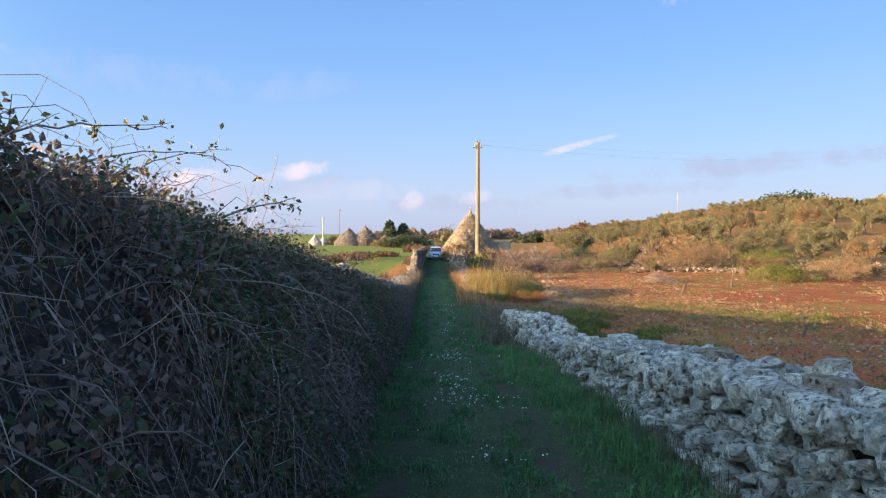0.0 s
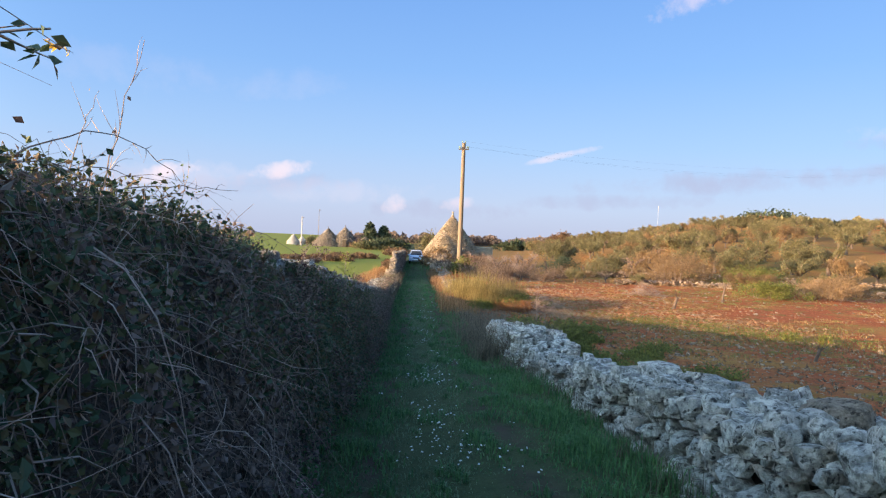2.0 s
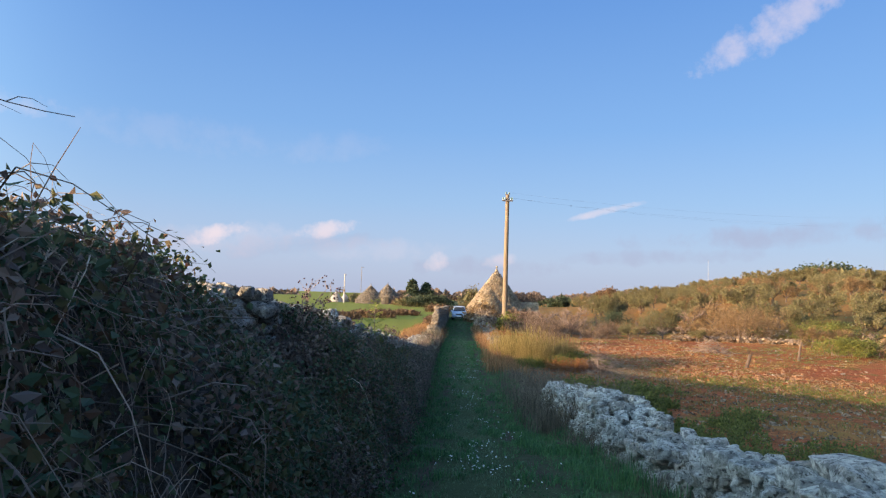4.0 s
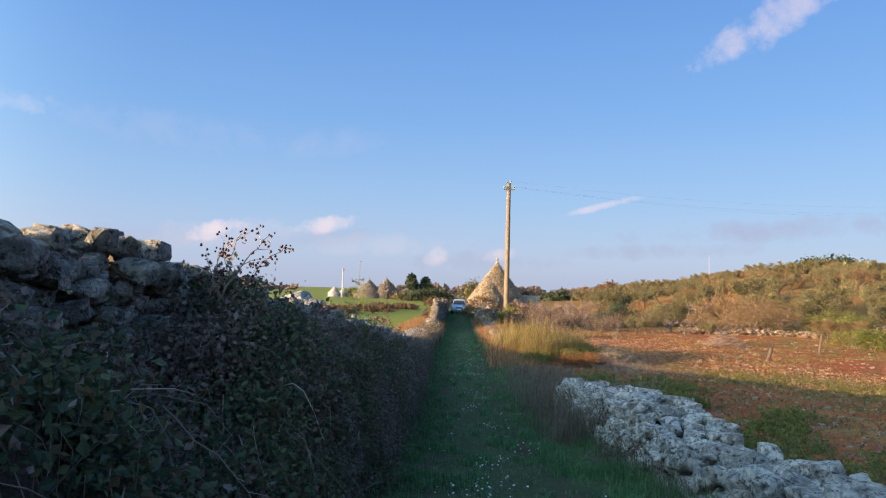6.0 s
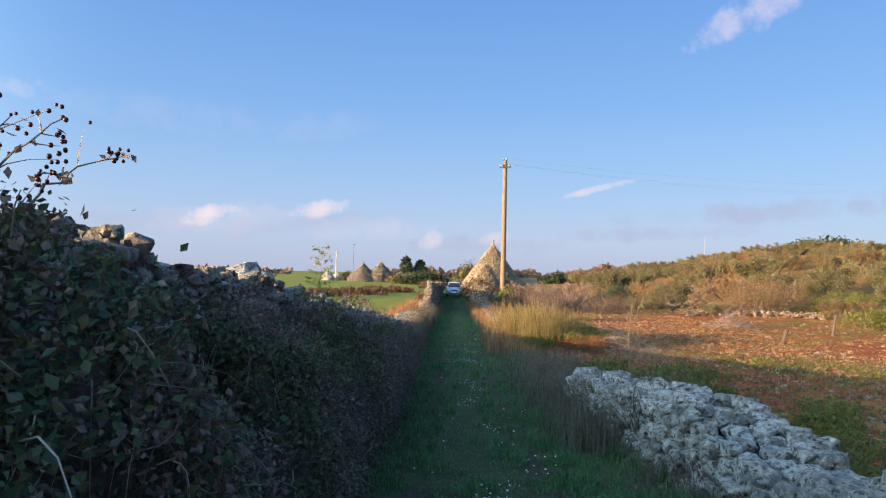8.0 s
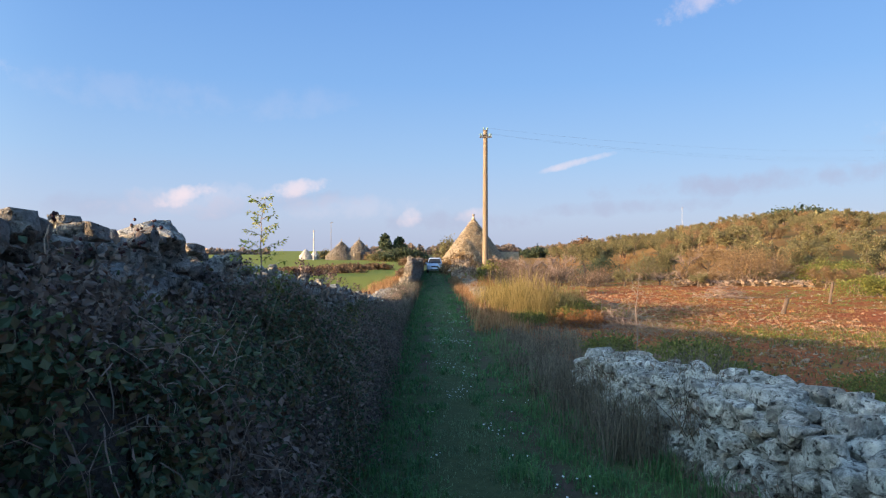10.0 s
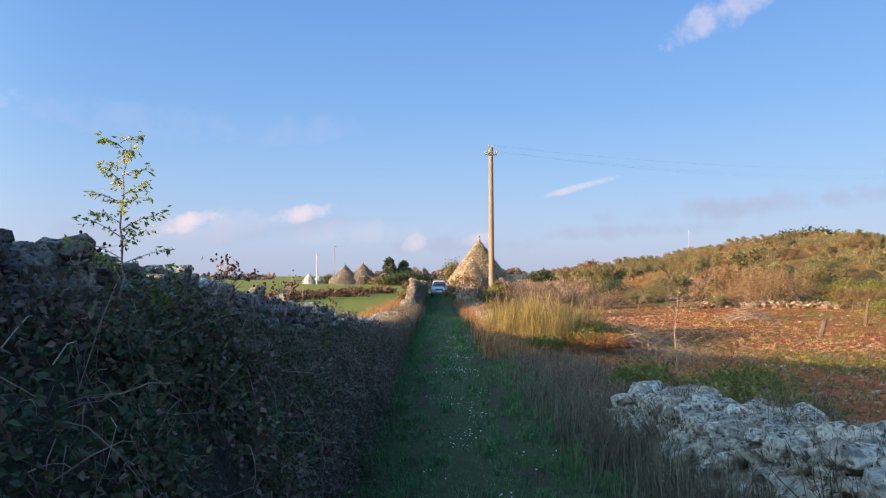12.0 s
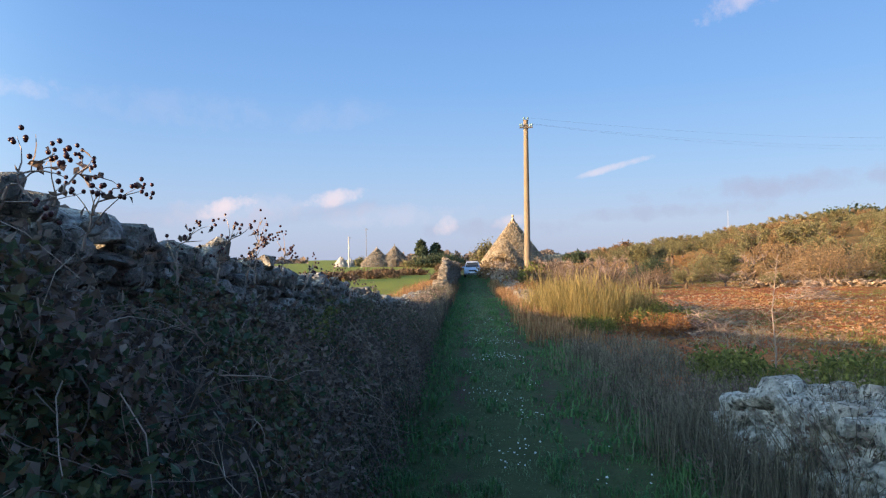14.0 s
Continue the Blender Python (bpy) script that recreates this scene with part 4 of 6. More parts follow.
rng = np.random.default_rng(33)
for x, y, h, sx in ((2.6, 32.4, 1.55, 0.7), (3.3, 31.8, 1.7, 0.75), (4.2, 32.6, 1.35, 0.7), (2.3, 34.5, 1.35, 0.7), (3.4, 34.4, 1.65, 0.8), (4.9, 34.2, 1.15, 0.7), (2.9, 36.8, 1.2, 0.8)):
    shrub("golden_broom", "upright golden yellow broom stems on the verge", "shrub", (x, y), (M_GOLD, M_GOLD), rng, 300, h * rng.uniform(0.85, 1.25), (sx * 1.25, sx * 1.1), 700, 0.34, 0.10, 0.0075, "golden broom clump")
for x, y, h in ((4.9, 32.6, 1.0), (5.5, 33.4, 0.9), (4.4, 31.4, 0.9), (5.8, 32.0, 0.7), (3.0, 30.6, 0.6)):
    shrub("verge_weed", "grey-green weeds beside the golden broom", "weeds", (x, y), (M_DRYSTEM, M_WEED), rng, 120, h, (0.7, 0.6), 2400, 0.055, 0.2, 0.004, "verge weeds")
for x, y, h in ((4.1, 30.4, 0.75), (4.9, 30.6, 0.8), (5.5, 31.4, 0.7), (2.5, 46.0, 1.0), (3.3, 50.0, 1.1), (2.3, 55.0, 1.2)):
    shrub("rust_shrub", "small shrub with rust-red autumn leaves", "shrub", (x, y), (M_TWIG, M_RUST), rng, 60, h, (0.5, 0.5), 1500, 0.05, 0.25, 0.004, "rust shrubs")
for x, y, h, sp in ((5.4, 29.0, 0.8, 0.8), (6.3, 28.6, 0.75, 0.7), (6.9, 29.6, 1.0, 0.7), (7.9, 28.9, 0.6, 0.7), (5.9, 31.8, 1.1, 0.9), (6.8, 33.0, 0.9, 0.8), (6.4, 30.4, 0.9, 0.8)):
    shrub("pale_twig_bush", "leafless pale yellow twigs in the field", "shrub", (x, y), (M_DRYGRASS, M_DRYGRASS), rng, 90, h, (sp, sp), 0, 0, 0.6, 0.005, "twig bushes", 0.3)
for x, y, h in ((4.6, 17.6, 0.45), (5.6, 22.5, 0.4), (4.7, 20.5, 0.45), (6.4, 19.4, 0.35), (4.0, 25.0, 0.6), (3.6, 23.4, 0.75), (4.6, 22.2, 0.95), (5.2, 23.2, 0.9), (4.2, 21.4, 0.8)):
    shrub("field_bush", "leafy green weeds behind the low wall", "shrub", (x, y), (M_TWIG, M_WEED), rng, 90, h, (0.7, 0.7), 2200, 0.07, 0.3, 0.004, "green weeds")
for x, y, h in ((3.5, 9.5, 0.5), (4.2, 11.5, 0.5), (3.8, 13.6, 0.55), (5.0, 14.6, 0.5), (4.4, 16.0, 0.6), (5.6, 17.5, 0.5), (3.7, 18.6, 0.6), (6.8, 16.0, 0.4), (7.4, 21.0, 0.45), (5.2, 24.2, 0.6), (6.6, 25.4, 0.5)):
    shrub("weed_clump", "dark shaded weeds behind the low wall", "weeds", (x, y), (M_DRYSTEM, M_WEED), rng, 110, h, (0.9, 0.9), 2000, 0.045, 0.5, 0.003, "shaded weeds", 0.2)
for x, y, h in ((2.1, 21.6, 0.8), (2.6, 22.4, 0.8), (3.3, 22.0, 0.7), (1.8, 23.0, 0.6), (2.3, 24.5, 0.7), (3.0, 25.5, 0.7), (2.0, 26.6, 0.6), (3.4, 20.2, 0.8), (2.35, 15.6, 0.75), (2.6, 17.0, 0.8), (2.3, 18.4, 0.75), (2.7, 19.3, 0.8), (2.2, 20.6, 0.9), (2.9, 21.2, 0.9), (1.9, 16.6, 0.6), (1.85, 19.0, 0.6), (3.3, 18.2, 0.9), (1.95, 13.8, 0.5)):
    sh = shrub("dry_twig_bush", "leafless grey-brown twigs growing over the low wall's end", "shrub", (x, y), (M_DRYSTEM, M_BRAMBLE_DRY), rng, 170, h, (0.5, 0.65), 500, 0.035, 0.35, 0.0045, "dry twigs by the wall", 0.15)
    if x > 2.05 and y < 20:
        sh.location.z = right_top(y) - 0.35
for x, y, h in ((13.5, 24.5, 0.5), (14.6, 24.2, 0.45)):
    shrub("yellow_shoots", "low yellow-green weeds in the field", "shrub", (x, y), (M_TWIG, M_WEED), rng, 26, h, (0.4, 0.4), 420, 0.07, 0.2, 0.005, "yellow shoots")


# ---- a bare young tree in the field ----
def bare_sapling(x, y, h, seed):
    q = np.random.default_rng(seed)
    t = thing("bare_sapling", "slender leafless young tree in the stony field", "young tree", (x, y, float(land(x, y)) - 0.05))
    p = np.array([[[0, 0, 0], [0.05, 0.0, h * 0.3], [0.02, 0.04, h * 0.6], [0.10, 0.02, h]]])
    part("trunk", Soup().add(*tubes(p, np.array([[0.016, 0.013, 0.009, 0.004]]), 6)), M_TWIG, t)
    m = 16
    u = q.uniform(0.25, 0.95, m)
    base = np.stack([np.interp(u * 3, range(4), p[0, :, k]) for k in range(3)], 1)
    d = np.stack([q.normal(0, 0.7, m), q.normal(0, 0.7, m), q.uniform(0.5, 1.2, m)], 1)
    bp, br = stems(base, d, h * 0.34 * (1.15 - u), q, 5, 0.0, 0.10, 0.005)
    k = q.integers(0, m, 50)
    j = q.integers(1, 5, 50)
    tp, tr = stems(bp[k, j], random_dirs(50, q) + np.array([0, 0, 0.6]), q.uniform(0.08, 0.24, 50), q, 4, 0.0, 0.10, 0.004)
    tagged(part("twigwork", Soup().add(*tubes(bp, br)).add(*tubes(tp, tr)), M_DRYGRASS, t), kind="stuff")


bare_sapling(4.15, 23.6, 2.0, 9)


# ---- trees ----
def limb_paths(rng, trunk_h, spread, crown_h, n_limb, n_twig, r0):
    """Stem paths of a small tree: one trunk, limbs, twigs, with the twig ends."""
    trunk = np.array([[0, 0, 0], [0.04, 0.02, trunk_h * 0.4], [-0.03, 0.05, trunk_h * 0.75], [0.02, 0.0, trunk_h]])[None]
    a = np.arange(n_limb) * 2 * np.pi / n_limb + rng.normal(0, 0.3, n_limb)
    base = np.tile(trunk[0, -1], (n_limb, 1)) + rng.normal(size=(n_limb, 3)) * 0.03
    d = np.stack([np.cos(a), np.sin(a), rng.uniform(0.5, 1.4, n_limb)], 1)
    L = np.sqrt(spread ** 2 + crown_h ** 2) * rng.uniform(0.55, 0.85, n_limb)
    lp, lr = stems(base, d, L, rng, 5, 0.05, 0.14, r0 * 0.5)
    k = rng.integers(0, n_limb, n_twig)
    u = rng.uniform(0.3, 1.0, n_twig)
    j = np.minimum((u * 4).astype(int), 3)
    fr = (u * 4 - j)[:, None]
    tb = lp[k, j] * (1 - fr) + lp[k, j + 1] * fr
    td = random_dirs(n_twig, rng) + np.array([0, 0, 0.35]) + unit(tb - np.array([0, 0, trunk_h])) * 0.8
    tp, tr = stems(tb, td, rng.uniform(0.25, 0.6, n_twig) * spread * 0.75, rng, 4, 0.1, 0.12, r0 * 0.16)
    return trunk, np.array([[r0 * 1.25, r0, r0 * 0.85, r0 * 0.8]]), lp, lr, tp, tr


def make_tree(name, label, category, at, rng, trunk_h, spread, crown_h, n_limb, n_twig, n_leaf, leaf_len, mats, r0=0.12, group="", up=0.1, aspect=0.3, scatter=0.22):
    t = thing(name, label, category, (at[0], at[1], float(land(at[0], at[1])) - 0.05), group)
    trunk, trr, lp, lr, tp, tr = limb_paths(rng, trunk_h, spread, crown_h, n_limb, n_twig, r0)
    part("trunk", Soup().add(*tubes(trunk, trr, 8)).add(*tubes(lp, lr, 5)), mats[0], t)
    tagged(part("twigwork", Soup().add(*tubes(tp, tr, 3)), mats[1], t), kind="stuff")
    if n_leaf:
        k = rng.integers(0, len(tp), n_leaf)
        u = rng.random((n_leaf, 1))
        q = tp[k, 1] * (1 - u) + tp[k, 3] * u + rng.normal(size=(n_leaf, 3)) * scatter * spread * 0.35
        part("crown", Soup().add(*leaf_cloud(q, leaf_len, rng, up, aspect)), mats[2], t)
    return t


rng = np.random.default_rng(77)
olive = [make_tree("olive_tree", "grey-green olive tree on the hillside", "tree", (34, 74), rng, 1.0, 2.2, 2.4, 5, 60, 4200, 0.15, (M_BARK, M_TWIG, M_OLIVE), 0.2, "olive grove"),
         make_tree("olive_tree", "grey-green olive tree on the hillside", "tree", (40, 78), rng, 0.8, 2.5, 2.0, 6, 60, 4200, 0.15, (M_BARK, M_TWIG, M_OLIVE), 0.22, "olive grove"),
         make_tree("olive_tree", "sparse olive tree with visible limbs", "tree", (46, 72), rng, 1.2, 2.0, 2.2, 5, 70, 3600, 0.14, (M_BARK, M_TWIG, M_OLIVE), 0.22, "olive grove")]
brown = [make_tree("autumn_tree", "autumn tree with pale brown leaves", "tree", (30, 90), rng, 0.9, 2.1, 2.4, 6, 70, 3800, 0.15, (M_BARK, M_TWIG, M_BROWNLEAF), 0.14, "autumn trees"),
         make_tree("bare_tree", "leafless grey-brown tree beside the field", "tree", (22, 66), rng, 0.7, 1.6, 2.0, 7, 150, 0, 0.2, (M_BARK, M_TWIG, M_TWIG), 0.12, "bare trees")]


def put(src, x, y, s, rz):
    c = copy_thing(src, pose(x, y, float(land(x, y)) - 0.05, 0, 0, rz))
    c.scale = (s, s, s * 1.0)
    return c


spots = []
for _ in range(4000):
    if len(spots) >= 150:
        break
    azim = radians(rng.uniform(10, 41))
    r = rng.uniform(78, 260)
    x, y = r * math.sin(azim), r * math.cos(azim)
    if x * 0.6 + y < 80 or (azim > 0.54 and r < 110) or any((x - a) ** 2 + (y - b) ** 2 < 34 for a, b in spots):
        continue
    if noise.noise((x * 0.02, y * 0.02, 4.0)) < -0.25:
        continue
    spots.append((x, y))
for x, y in spots:
    src = olive[rng.integers(3)] if rng.random() < 0.84 else brown[0]
    put(src, x, y, rng.uniform(0.8, 1.3), rng.uniform(0, 360))

# olives in a row above the upper terrace wall, and scrub between the terraces
for k in range(9):
    x = 19 + 4.6 * k + rng.normal() * 0.8
    put(olive[k % 3] if k % 4 != 1 else brown[0], x, 68.5 - 0.18 * (x - 16) + rng.normal() * 0.6, rng.uniform(0.8, 1.05), rng.uniform(0, 360))
for k in range(24):
    x = rng.uniform(13, 46)
    y = 60.5 - 0.19 * (x - 16) + rng.normal() * 3.2
    put((brown[0], brown[0], olive[0], brown[1])[k % 4], x, y, rng.uniform(0.28, 0.5), rng.uniform(0, 360))

# ---- skyline woods ----
def wood(name, label, az0, az1, dist, height, n, mat, seed, leaf=1.6, fuzz=1.0):
    """A far belt of trees as many leafy clumps with an uneven top."""
    rng = np.random.default_rng(seed)
    s = Soup()
    a = np.radians(rng.uniform(az0, az1, n))
    r = dist * rng.uniform(0.96, 1.08, n)
    x, y = r * np.sin(a), r * np.cos(a)
    hh = height * np.array([0.62 + 0.5 * noise.noise((float(t) * 40, seed, 0)) + 0.35 * noise.noise((float(t) * 130, seed, 2)) for t in a])
    z = land(x, y) + np.clip(hh, 0.15 * height, None) * rng.random(n) ** 0.6
    s.add(*leaf_cloud(np.stack([x, y, z], 1), leaf, rng, 0.0, 0.45))
    return stuff(name, s, mat, label, "woods")


wood("far_wood", "distant brown autumn woods on the skyline", 4.5, 12.5, 420, 8.0, 22000, M_HAZED_WOOD, 3, 0.8)
wood("far_wood", "distant dim woods on the skyline", 10, 22, 430, 8.5, 13000, M_HAZED_WOOD, 4, 1.2)
wood("far_wood", "distant dim woods on the skyline", -6, 5, 380, 7, 11000, M_HAZED_WOOD, 5, 1.1)
wood("hill_scrub", "scrub along the crest of the hill", 17, 44, 275, 2.6, 7000, M_OLIVE, 7, 1.3)
wood("far_wood", "low distant trees beyond the green field", -34, -14, 600, 5, 2400, M_HAZED_WOOD, 8, 3)


# ---- power pole ----
def make_pole():
    px, py = 4.08, 61.6
    z0 = float(land(px, py))
    t = thing("utility_pole", "tall tan concrete power pole with a short cross-arm", "utility pole", (px, py, z0))
    s = Soup()
    s.add(*lathe([(0.0, -0.3), (0.235, -0.3), (0.235, 0.0), (0.20, 6.0), (0.165, 12.05), (0.15, 12.1), (0.0, 12.12)], 20))
    part("shaft", s.mesh("shaft", True), M_POLE, t)
    arm = part("cross_arm", box_bm(0.95, 0.10, 0.12, (0, -0.2, 11.55), 0.015), M_IRON, t, "weathered iron cross-arm")
    part("clamp", box_bm(0.36, 0.46, 0.10, (0, 0, 11.72), 0.02), M_IRON, t)
    for x in (-0.42, -0.30, 0.30, 0.42):
        q = Soup().add(*(lambda a: (a[0] + np.array([x, -0.2, 11.61]), a[1]))(lathe([(0, 0), (0.02, 0), (0.02, 0.06), (0.06, 0.06), (0.075, 0.12), (0.05, 0.17), (0.045, 0.22), (0, 0.23)], 10)))
        part("insulator", q, M_GLASSINS, arm, "pale glass insulator")
    top = part("pin_bracket", box_bm(0.40, 0.08, 0.08, (0, 0, 12.12), 0.01), M_IRON, t)
    for x in (-0.14, 0.14):
        q = Soup().add(*(lambda a: (a[0] + np.array([x, 0, 12.15]), a[1]))(lathe([(0, 0), (0.02, 0), (0.02, 0.05), (0.06, 0.05), (0.075, 0.11), (0.045, 0.2), (0, 0.22)], 10)))
        part("insulator", q, M_GLASSINS, top, "pale glass insulator")
    for k, (x, z) in enumerate(((0.14, 12.3), (0.42, 11.8), (0.30, 11.78))):
        a = np.array([px + x, py - (0.2 if k else 0), z0 + z])
        b = np.array([px + 62, py + 25 + 3 * k, z0 + z + 3.2])
        u = np.linspace(0, 1, 24)[:, None]
        p = a * (1 - u) + b * u
        p[:, 2] -= 5.2 * (u * (1 - u))[:, 0]
        w = mesh_of("power_line", *tubes(p[None], np.full((1, 24), 0.003), 4))
        w.materials.append(M_WIRE)
        tagged(new("power_line", w), "thin overhead wire strung from the pole", "wire", "overhead wires")


make_pole()


# ---- trulli: conical dry stone huts ----
def cone_courses(soup, centre, r0, z0, z1, rng, stone=0.3, course=0.16, curve=1.0, r_top=0.12):
    """Overlapping rings of flat stones up a cone."""
    rows = int((z1 - z0) / course)
    for k in range(rows):
        u = k / rows
        r = r_top + (r0 - r_top) * (1 - u) ** curve
        n = max(6, int(2 * math.pi * r / stone))
        off = rng.uniform(0, 6.28)
        for j in range(n):
            a = off + 2 * math.pi * (j + rng.normal() * 0.1) / n
            v, f = PEBBLES[rng.integers(len(PEBBLES))]
            m = euler_matrix(rng.normal() * 0.12, rng.normal() * 0.12, a)
            s = np.array([0.34, 2 * math.pi * r / n * 1.25, course * rng.uniform(1.3, 1.6)])
            rr = r - 0.13 + rng.normal() * 0.012
            soup.add((v * s) @ m.T + np.array([centre[0] + rr * math.cos(a), centre[1] + rr * math.sin(a), z0 + (k + 0.5) * course]), f)


def make_trullo():
    rng = np.random.default_rng(91)
    z0 = float(land(4.4, 86))
    t = thing("trullo", "sunlit conical dry stone hut with two cones", "stone hut", (0, 0, z0))
    s = Soup()
    cone_courses(s, (4.75, 87.4), 4.0, 1.2, 6.45, rng, 0.24, 0.12, 0.98)
    part("main_roof", s, M_TRULLO, t, "tall cone of stacked limestone slabs")
    s = Soup()
    cone_courses(s, (3.55, 81.4), 2.3, 0.5, 3.95, rng, 0.24, 0.12, 0.72, 0.12)
    part("front_roof", s, M_TRULLO, t, "lower bulging cone of rough limestone")
    s = Soup()
    v, f = lathe([(3.9, -0.3), (3.8, 1.3), (0.05, 6.35)], 28)
    s.add(v + np.array([4.75, 87.4, 0]), f)
    v, f = lathe([(2.25, -0.3), (2.1, 0.7), (1.55, 1.9), (0.8, 3.05), (0.05, 3.85)], 24)
    s.add(v + np.array([3.55, 81.4, 0]), f)
    part("inner_core", s, M_TRULLO, t)
    for nm, c, r, h in (("wall", (4.75, 87.4), 4.05, 1.4), ("front_wall", (3.55, 81.4), 2.4, 0.7)):
        s = Soup()
        cone_courses(s, c, r, -0.1, h, rng, 0.4, 0.22, 1.0, r - 0.1)
        part(nm, s, M_TRULLO, t)
    s = Soup()
    v, f = lathe([(0, 6.3), (0.22, 6.3), (0.18, 6.5), (0.07, 6.62), (0.07, 6.72), (0.14, 6.80), (0.16, 6.88), (0.10, 6.98), (0, 7.0)], 12)
    part("pinnacle", s.add(v + np.array([4.75, 87.4, 0]), f), M_TRULLO, t, "carved stone finial")
    # low side building behind the pole
    bm = box_bm(2.6, 3.4, 2.7, (9.0, 89.4, 1.1), 0.15)
    part("side_room", bm, M_TRULLO, t, "low grey stone annexe")


make_trullo()


def small_trullo(label, x, y, r, h, wall_h, mat, rng, door=False, group="far stone huts", pin=True):
    z0 = float(land(x, y))
    t = thing("trullo", label, "stone hut", (x, y, z0), group)
    s = Soup()
    cone_courses(s, (0, 0), r, wall_h, h, rng, 0.45, 0.26, 0.95)
    part("roof", s, mat, t)
    s = Soup()
    cone_courses(s, (0, 0), r * 1.02, -0.2, wall_h, rng, 0.5, 0.28, 1.0, r * 0.98)
    s.add(*lathe([(r * 0.94, -0.3), (r * 0.92, wall_h), (0.05, h - 0.1)], 24))
    part("wall", s, mat, t)
    if pin:
        part("pinnacle", Soup().add(*lathe([(0, h - 0.15), (0.12, h - 0.1), (0.06, h + 0.25), (0.14, h + 0.38), (0, h + 0.5)], 8)), mat, t)
    if door:
        d = part("door", box_bm(0.95, 0.3, 1.9, (0.25, -r + 0.05, 0.9), 0.02), M_DARKDOOR, t, "dark doorway")
        part("lintel", box_bm(1.4, 0.4, 0.25, (0.25, -r + 0.05, 1.97), 0.03), mat, d)


rng = np.random.default_rng(17)
small_trullo("distant grey conical stone hut by the field", -23.3, 174.0, 4.0, 4.75, 0.7, M_TRULLO_DIM, rng)
small_trullo("distant grey conical stone hut with a dark doorway", -18.9, 174.5, 3.7, 5.25, 1.2, M_TRULLO_DIM, rng, True)
small_trullo("distant whitewashed little cone", -33.9, 182.0, 1.8, 2.9, 0.6, M_WHITE, rng, False, "far stone huts", False)
small_trullo("distant whitewashed little cone", -32.2, 186.0, 1.5, 2.4, 0.6, M_WHITE, rng, False, "far stone huts", False)
small_trullo("far low stone hut roof among shrubs", -14.2, 182.0, 2.6, 3.0, 0.7, M_TRULLO_DIM, rng, False, "far stone huts", False)


def far_pole(x, y, h, r, label, mat):
    t = thing("mast", label, "pole", (x, y, float(land(x, y)) - 0.1), "distant poles")
    part("shaft", Soup().add(*lathe([(r * 1.2, -0.2), (r, h * 0.5), (r * 0.8, h), (0, h + 0.01)], 10)), mat, t)
    part("bracket", box_bm(0.7, 0.1, 0.1, (0.2, 0, h - 0.3), 0.02), M_IRON, t)


far_pole(-29.6, 170, 7.6, 0.15, "distant pale concrete power pole", M_WHITE)
far_pole(-25.0, 168, 9.6, 0.06, "distant thin grey mast beside the huts", M_IRON)
far_pole(123.5, 328.4, 24.5 - float(land(123.5, 328.4)), 0.07, "distant pale pole on the hill's crest", M_WHITE)


# ---- car at the lane's end ----
def profile_body(sections, width_of, name):
    """Body lofted across: outline in (y, z) with a width at each height, rounded to the sides."""
    pts = np.array(sections)
    k = len(pts)
    xs = [-1, -0.96, -0.8, 0, 0.8, 0.96, 1]
    rows = []
    for u in xs:
        inset = {1: 0.10, 0.96: 0.03, 0.8: 0.0, 0: -0.02}[abs(u)]
        c = pts.mean(0)
        q = c + (pts - c) * (1 - inset)
        w = np.array([width_of(z) for z in pts[:, 1]])
        rows.append(np.stack([u * w / 2, q[:, 0], q[:, 1]], 1))
    v = np.array(rows)
    idx = np.arange(len(xs) * k).reshape(len(xs), k)
    nx = np.roll(idx, -1, 1)
    f = np.stack([idx[:-1], nx[:-1], nx[1:], idx[1:]], -1).reshape(-1, 4)
    bm = bmesh.new()
    vs = [bm.verts.new(p) for p in v.reshape(-1, 3)]
    for q in f:
        bm.faces.new([vs[i] for i in q])
    bm.faces.new([vs[i] for i in idx[0][::-1]])
    bm.faces.new([vs[i] for i in idx[-1]])
    bmesh.ops.recalc_face_normals(bm, faces=bm.faces[:])
    return bm


